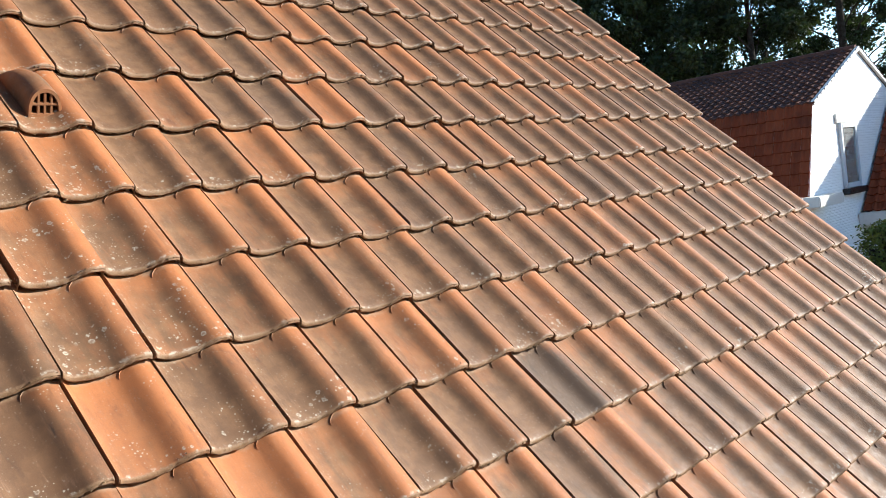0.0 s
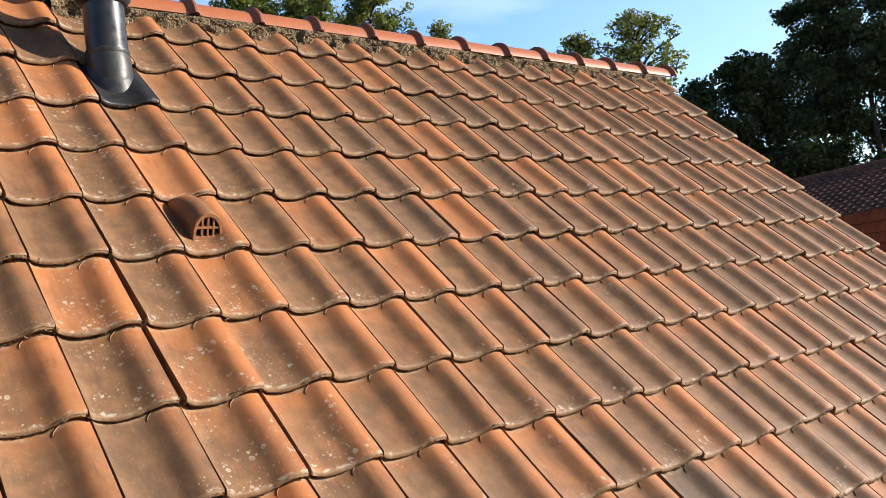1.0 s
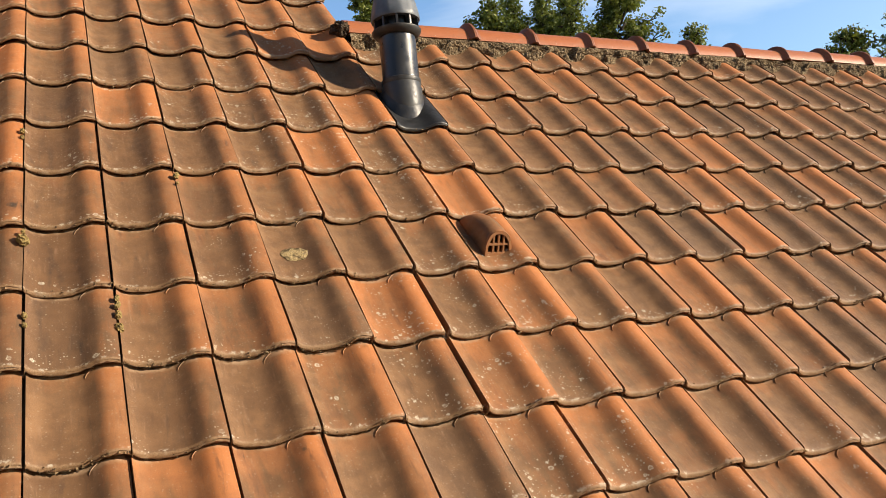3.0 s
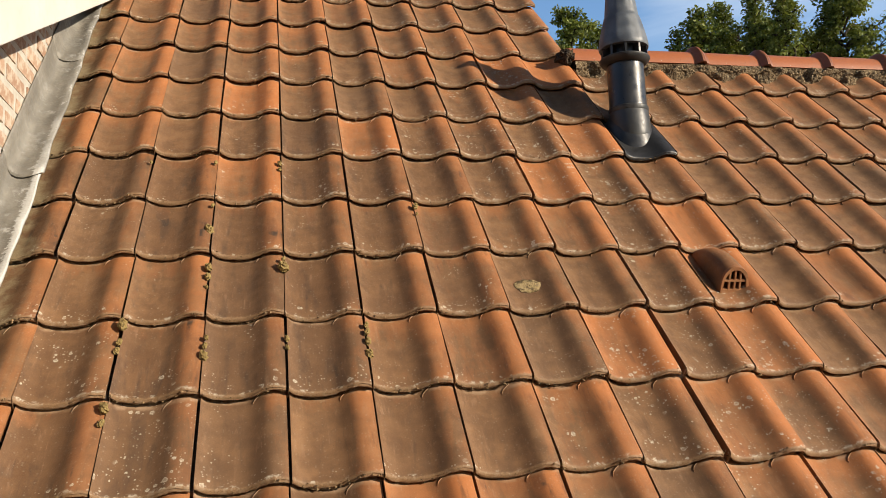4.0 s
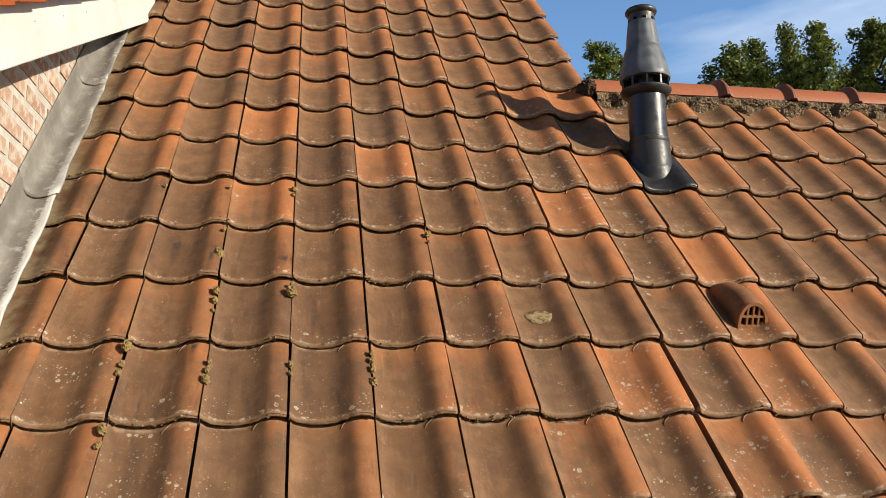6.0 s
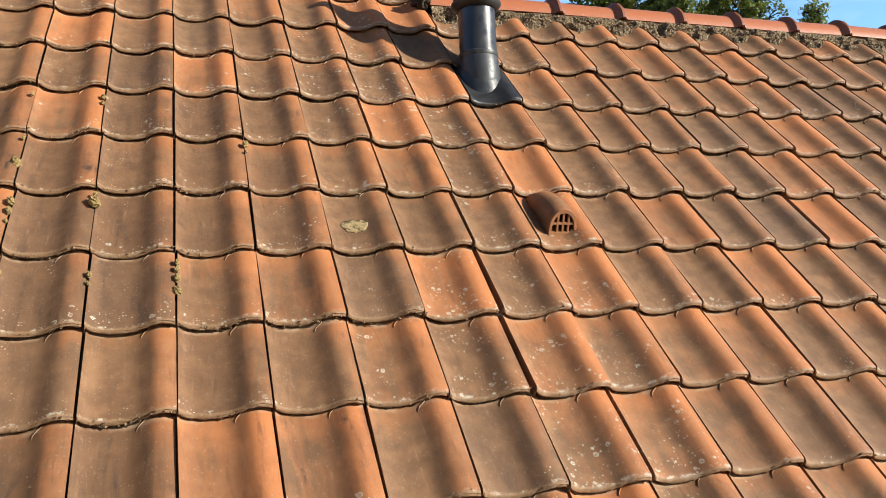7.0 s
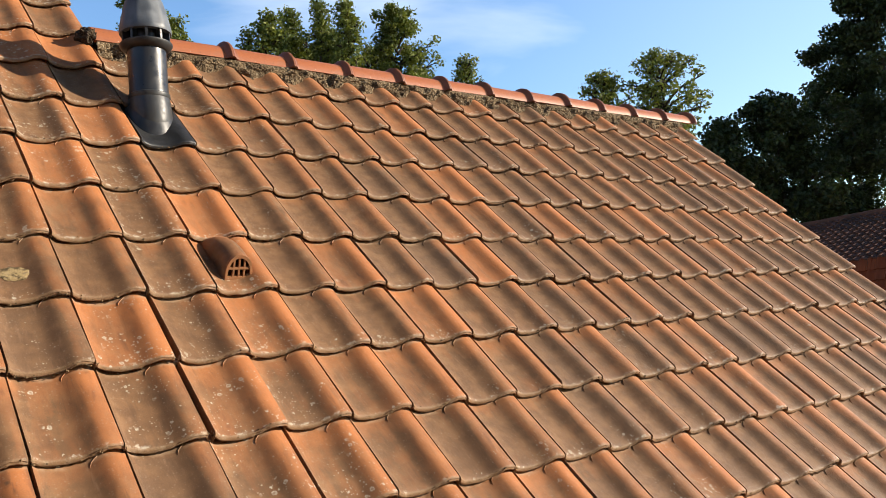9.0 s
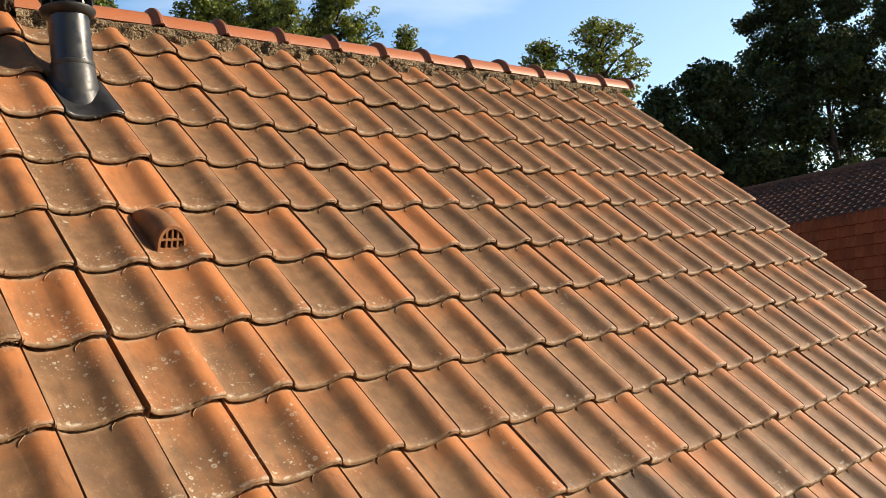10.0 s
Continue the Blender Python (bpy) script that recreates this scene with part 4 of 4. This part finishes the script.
def far_slope(name, x0, z0, x1, z1, y0, y1, material, label):
    """Courses of small pantiles on a far slope that rises from (x0, z0) to (x1, z1)."""
    length = math.hypot(x1 - x0, z1 - z0)
    wide = 0.215 / FAR
    rows, cols = max(int(round(length * FAR / 0.27)), 1), int((y1 - y0) / wide)
    ux, uz = (x1 - x0) / length, (z1 - z0) / length
    nx, nz = -uz * (1 if x1 > x0 else -1), abs(ux)
    verts, faces = [], []
    shape = ((0.0, 0.0), (0.25, -0.018), (0.55, -0.012), (0.75, 0.014), (0.9, 0.016), (1.0, 0.0))
    for j in range(rows):
        for i in range(cols):
            b = len(verts)
            jit = rr.uniform(-0.003, 0.003)
            for d, h in ((j * length / rows - 0.012, 0.036), ((j + 1) * length / rows + 0.012, 0.009), (j * length / rows - 0.012, 0.010)):
                for s, dz in shape:
                    hh = h + dz * 0.7 + jit
                    verts.append((x0 + ux * d + nx * hh, y0 + (i + s) * wide, z0 + uz * d + nz * hh))
            for k in range(5):
                faces.append((b + k, b + k + 1, b + 7 + k, b + 6 + k))
                faces.append((b + 12 + k, b + 13 + k, b + k + 1, b + k))
    ob = neigh_part(name, mesh_of(name, verts, faces, material), None, label)
    return tagged(ob, kind="stuff")


far_slope("upper_roof_tiles", BRK[0], BRK[1], APEX[0], APEX[1], YG - 0.06, Y_BACK, FAR_DARK, "brown pantiles on the upper roof slope")
far_slope("lower_roof_tiles", LOW[0], LOW[1], BRK[0], BRK[1], YG - 0.03, Y_BACK, FAR_RED, "red pantiles on the steep lower slope")
far_slope("far_side_tiles", LOW_R[0], LOW_R[1], BRK_R[0], BRK_R[1], YG - 0.03, Y_BACK, FAR_RED, "red pantiles on the steep lower slope")
far_slope("far_upper_tiles", BRK_R[0], BRK_R[1], APEX[0], APEX[1], YG - 0.06, Y_BACK, FAR_DARK, "brown pantiles on the upper roof slope")
bm = bmesh.new()
bmesh.ops.create_cone(bm, segments=16, radius1=0.06, radius2=0.06, depth=Y_BACK - YG, cap_ends=True)
bmesh.ops.rotate(bm, verts=bm.verts, matrix=Matrix.Rotation(radians(90), 3, "X"))
bmesh.ops.translate(bm, verts=bm.verts, vec=(APEX[0], (YG + Y_BACK) / 2, APEX[1] + 0.0))
neigh_part("ridge", bm, FAR_DARK, "brown ridge tiles")
for a, b in ((APEX, BRK_R), (APEX, BRK)):
    neigh_part("gable_coping", prism_bm([(a[0], YG - 0.05, a[1] + 0.03), (b[0], YG - 0.05, b[1] + 0.03), (b[0], YG - 0.05, b[1] - 0.03), (a[0], YG - 0.05, a[1] - 0.03)], (0, 0.045, 0)), WHITE)
neigh_part("white_gutter", box_bm((LOW[0] - 0.14, YG - 0.22, LOW[1] - 0.16), (LOW[0] + 0.75, YG - 0.004, LOW[1] - 0.02), 0.012), WHITE, "white painted gutter end")
neigh_part("gutter", box_bm((LOW[0] - 0.14, YG, LOW[1] - 0.16), (LOW[0] + 0.11, Y_BACK, LOW[1] - 0.02), 0.012), WHITE, "white painted gutter")
# narrow window
wx0, wx1, wz0, wz1 = NX + 13.02, NX + 13.69, NZ - 0.46, NZ + 0.48
window = new("window")
window.parent = neigh
window.matrix_basis = NM
window["label"] = "narrow white window with a dark sill"
for lo, hi in (((wx0, wz0), (wx0 + 0.07, wz1)), ((wx1 - 0.07, wz0), (wx1, wz1)), ((wx0 + 0.07, wz1 - 0.07), (wx1 - 0.07, wz1)), ((wx0 + 0.07, wz0), (wx1 - 0.07, wz0 + 0.07))):
    part("frame", box_bm((lo[0], YG - 0.05, lo[1]), (hi[0], YG - 0.003, hi[1]), 0.006), FRAME, window)
part("pane", box_bm((wx0 + 0.07, YG - 0.030, wz0 + 0.07), (wx1 - 0.07, YG - 0.024, wz1 - 0.07)), GLASS, window)
part("curtain", box_bm((wx0 + 0.07, YG - 0.014, wz0 + 0.07), (wx1 - 0.07, YG - 0.004, wz1 - 0.07)), CURTAIN, window)
part("sill", box_bm((wx0 - 0.06, YG - 0.11, wz0 - 0.09), (wx1 + 0.06, YG - 0.003, wz0 - 0.004), 0.006), STEEL, window, "dark stone sill")
part("lintel", box_bm((wx0 - 0.10, YG - 0.035, wz1 + 0.004), (wx1 + 0.10, YG - 0.003, wz1 + 0.13), 0.006), WHITE, window)
# wing in front of the gable
WX0, WZ0, WX1, WZ1 = NX + 13.64, NZ - 0.85, NX + 16.1, NZ + 1.45
far_slope("wing_tiles", WX0, WZ0, WX1, WZ1, YG - 3.2, YG - 0.01, FAR_RED, "red pantiles on the wing's slope")
neigh_part("wing_wall", prism_bm([(WX0 + 0.15, YG - 3.1, 0), (WX0 + 0.15, YG - 3.1, WZ0), (WX1, YG - 3.1, WZ1 - 0.06), (WX1 + 1.6, YG - 3.1, WZ0), (WX1 + 1.6, YG - 3.1, 0)], (0, 3.09, 0)), WHITEWALL, "white-painted wing")
neigh_part("wing_fascia", box_bm((WX0 - 0.14, YG - 3.2, WZ0 - 0.20), (WX0 + 0.14, YG - 0.01, WZ0 - 0.01), 0.012), WHITE, "white fascia board")

# ---------------------------------------------------------------- trees


def tree(name, x, y, height, spread, crown_from, leaves, leaf, material, seed, label, limbs=26, tight=0.55):
    """A trunk with limbs and a crown of single leaves gathered round the twigs."""
    rng = np.random.default_rng(seed)
    root = new(name)
    root.location = (x, y, 0)
    tagged(root, label, "shrub" if name == "shrub" else "tree", "" if name == "shrub" else "trees behind the houses")
    verts, faces = [], []

    def limb(p0, p1, r0, r1, sag):
        b = len(verts)
        p0, p1 = np.array(p0), np.array(p1)
        d = (p1 - p0) / (np.linalg.norm(p1 - p0) + 1e-9)
        side = np.cross(d, (0.31, 0.87, 0.4))
        side /= np.linalg.norm(side)
        up = np.cross(d, side)
        for q in range(5):
            t = q / 4
            c = p0 + (p1 - p0) * t + np.array((0, 0, sag)) * math.sin(math.pi * t) + side * sag * 0.5 * math.sin(5 * t)
            for k in range(7):
                a = 2 * math.pi * k / 7
                verts.append(c + (side * math.cos(a) + up * math.sin(a)) * (r0 + (r1 - r0) * t))
        for q in range(4):
            for k in range(7):
                faces.append((b + q * 7 + k, b + q * 7 + (k + 1) % 7, b + (q + 1) * 7 + (k + 1) % 7, b + (q + 1) * 7 + k))

    limb((0, 0, -0.1), (rng.normal(0, 0.3), rng.normal(0, 0.3), height * 0.88), height * 0.014, 0.03, 0.1)
    tips = []
    for k in range(limbs):
        z = crown_from + (height - crown_from) * (k + 0.5) / limbs
        f = (z - crown_from) / (height - crown_from)
        reach = spread * (0.35 + 0.65 * math.sin(math.pi * min(1, 0.22 + 0.72 * f))) * rng.uniform(0.55, 1.1)
        a = k * 2.4 + rng.uniform(-0.5, 0.5)
        tip = np.array((math.cos(a) * reach, math.sin(a) * reach, min(z + reach * rng.uniform(0.1, 0.45), height)))
        limb((0, 0, z - reach * 0.25), tip, 0.07 * (1.2 - f), 0.015, reach * 0.08)
        for q in range(7):
            t = rng.uniform(0.40, 1.0)
            sub = np.array((0, 0, z - reach * 0.25)) * (1 - t) + tip * t + rng.normal(0, 0.32 * reach / 2.2, 3) * (1, 1, 0.75)
            limb(np.array((0, 0, z - reach * 0.25)) * (1 - t * 0.9) + tip * t * 0.9, sub, 0.022, 0.006, 0.03)
            tips.append(sub)
    tips = np.array(tips)
    part("trunk", mesh_of("trunk", verts, faces, BARK, True), None, root)
    ball = rng.normal(0, 1, (leaves, 3))
    ball *= np.minimum(1, 1.7 / np.linalg.norm(ball, axis=1))[:, None]
    c = tips[rng.integers(0, len(tips), leaves)] + ball * (tight, tight, tight * 0.7)
    n = rng.normal(0, 1, (leaves, 3)) + (0.2, -0.2, 0.7)
    n /= np.linalg.norm(n, axis=1)[:, None]
    u = np.cross(n, rng.normal(0, 1, (leaves, 3)))
    u /= np.linalg.norm(u, axis=1)[:, None]
    v = np.cross(n, u)
    size = (leaf * rng.uniform(0.55, 1.25, leaves))[:, None]
    quad = np.stack([c - u * size, c - v * size * 0.6 + n * size * 0.15, c + u * size, c + v * size * 0.6 + n * size * 0.15], 1).reshape(-1, 3)
    me = bpy.data.meshes.new("crown")
    me.from_pydata(quad, [], np.arange(leaves * 4).reshape(-1, 4).tolist())
    me.materials.append(material)
    part("crown", me, None, root)
    return root


def along(dx, dy, dist):
    d = math.hypot(dx, dy)
    return -0.9 + dx / d * dist, -2.3 + dy / d * dist


for (dx, dy), dist, top, spread, low, count in (
        ((0.342, 0.940), 24, 0.437, 0.70, 3.2, 4200),
        ((0.372, 0.928), 25, 0.410, 0.75, 2.8, 4200),
        ((0.453, 0.891), 25, 0.396, 0.24, 2.4, 1100),
        ((0.475, 0.880), 25, 0.414, 0.55, 2.8, 3200),
        ((0.498, 0.867), 27, 0.416, 0.50, 2.8, 2800),
        ((0.515, 0.857), 28, 0.372, 1.60, 2.0, 9500),
        ((0.540, 0.842), 29, 0.388, 1.00, 2.2, 5200),
        ((0.580, 0.815), 28, 0.366, 0.90, 2.0, 3400),
        ((0.528, 0.849), 26, 0.428, 0.34, 2.6, 1900),
        ((0.554, 0.832), 25, 0.426, 0.40, 2.8, 2500),
        ((0.602, 0.798), 26, 0.412, 0.95, 3.2, 7600),
        ((0.662, 0.749), 27, 0.343, 0.50, 2.0, 1600),
        ((0.771, 0.637), 24, 0.300, 0.70, 2.2, 2500),
        ((0.811, 0.585), 25, 0.312, 1.20, 2.6, 4000)):
    x, y = along(dx, dy, dist)
    tree("oak_tree", x, y, 4.1 + top * dist, spread * 1.05, 4.1 + top * dist - low, int(count * 1.5), 0.058, LEAF, int(dist * 100 + dx * 977), "green oak tree in sunlight beyond the roof ridge", 34, 0.13)
# trees in shade: darkness comes from their leaf colour
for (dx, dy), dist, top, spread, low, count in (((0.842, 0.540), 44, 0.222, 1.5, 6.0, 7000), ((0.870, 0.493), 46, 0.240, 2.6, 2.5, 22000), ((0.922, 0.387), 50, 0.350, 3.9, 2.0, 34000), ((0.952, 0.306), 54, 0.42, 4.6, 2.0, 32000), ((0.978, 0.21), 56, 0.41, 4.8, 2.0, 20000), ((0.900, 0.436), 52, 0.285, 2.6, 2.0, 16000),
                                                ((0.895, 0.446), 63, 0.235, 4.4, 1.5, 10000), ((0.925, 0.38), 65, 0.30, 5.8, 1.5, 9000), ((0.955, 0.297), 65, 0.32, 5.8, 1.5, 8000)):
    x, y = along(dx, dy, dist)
    tree("tree", x, y, 4.1 + top * dist, spread, low, int(count * 1.6), 0.132, LEAF_SHADED, int(dist * 10 + dx * 577), "large tree behind the neighbouring house, its shade put into dark leaf colour", 38, 0.38)
tree("shrub", 20.2, 4.05, 2.35, 0.55, 0.9, 3600, 0.05, LEAF, 77, "green leafy shrub in front of the white house", 22, 0.16)

# ---------------------------------------------------------------- pieces: bricks of the cheek, then the roof tiles
bricks = []
for k in range(5):
    rng = random.Random(70 + k)
    bm = box_bm((-0.09, 0, 0), (-0.0035, 0.212, 0.060), 0.005)
    for v in bm.verts:
        v.co += Vector((rng.uniform(-0.002, 0.002), rng.uniform(-0.003, 0.003), rng.uniform(-0.002, 0.002)))
    me = bpy.data.meshes.new("brick")
    bm.to_mesh(me)
    bm.free()
    me.materials.append(BRICK)
    bricks.append(me)
z, course = Z0 + Y_FRONT * TAN - 0.1, 0
while z < rake_z(Y_END) + 0.06:
    y = Y_FRONT + (0.11 if course % 2 else 0.0)
    while y < Y_END + 0.1:
        if Z0 + (y + 0.1) * TAN - 0.08 < z + 0.03 < rake_z(y + 0.1) + 0.06:
            ob = part("brick", bricks[rr.randrange(5)], None, cheek)
            ob.location = (XW + rr.uniform(-0.002, 0.002), y + rr.uniform(-0.003, 0.003), z + rr.uniform(-0.002, 0.002))
        y += 0.230
    z, course = z + 0.078, course + 1



def edge_crumbs(cells, parent, seed, per):
    """Moss, lichen and dirt caught along the lower edges of the tiles."""
    rng = random.Random(seed)
    unit = [Vector(v) for v in ((1, 0, 0), (-1, 0, 0), (0, 1, 0), (0, -1, 0), (0, 0, 1), (0, 0, -1))]
    tri = ((0, 2, 4), (2, 1, 4), (1, 3, 4), (3, 0, 4), (2, 0, 5), (1, 2, 5), (3, 1, 5), (0, 3, 5))
    verts, faces = [], []
    for i, j in cells:
        here = rng.random()
        for _ in range(int(per * (0.5 + here))):
            s = rng.uniform(0.0, 0.965)
            r = rng.choice((0.0010, 0.0013, 0.0018, 0.0026, 0.0036)) * rng.uniform(0.8, 1.3)
            top = rng.random() < 0.06
            c = Vector((s * W, rng.uniform(0.0, 0.005) if top else rng.uniform(-0.0040, 0.0), surface_z(s, 0.003) + 0.0004 if top else surface_z(s, 0.0) - rng.uniform(0.001, THICK - 0.001)))
            r = r * 0.7 if top else r
            b = len(verts)
            for v in unit:
                verts.append(ROOF @ (Vector((i * W, j * G, 0)) + c + Vector((v.x * r * rng.uniform(0.8, 1.8), v.y * r * rng.uniform(0.7, 1.2), v.z * r * rng.uniform(0.6, 1.2)))))
            faces += [(b + x, b + y, b + z) for x, y, z in tri]
    ob = part("edge_moss", mesh_of("edge_moss", verts, faces, CRUMB), None, parent, "brown moss and lichen crumbs along tile edges")
    return tagged(ob, kind="stuff")


edge_crumbs([(i, j) for j in range(-5, 7) for i in range(1, 20)], roof_low, 31, 36)
edge_crumbs([(i, j) for j in range(-3, 12) for i in range(-9, 1)], roof_high, 32, 46)
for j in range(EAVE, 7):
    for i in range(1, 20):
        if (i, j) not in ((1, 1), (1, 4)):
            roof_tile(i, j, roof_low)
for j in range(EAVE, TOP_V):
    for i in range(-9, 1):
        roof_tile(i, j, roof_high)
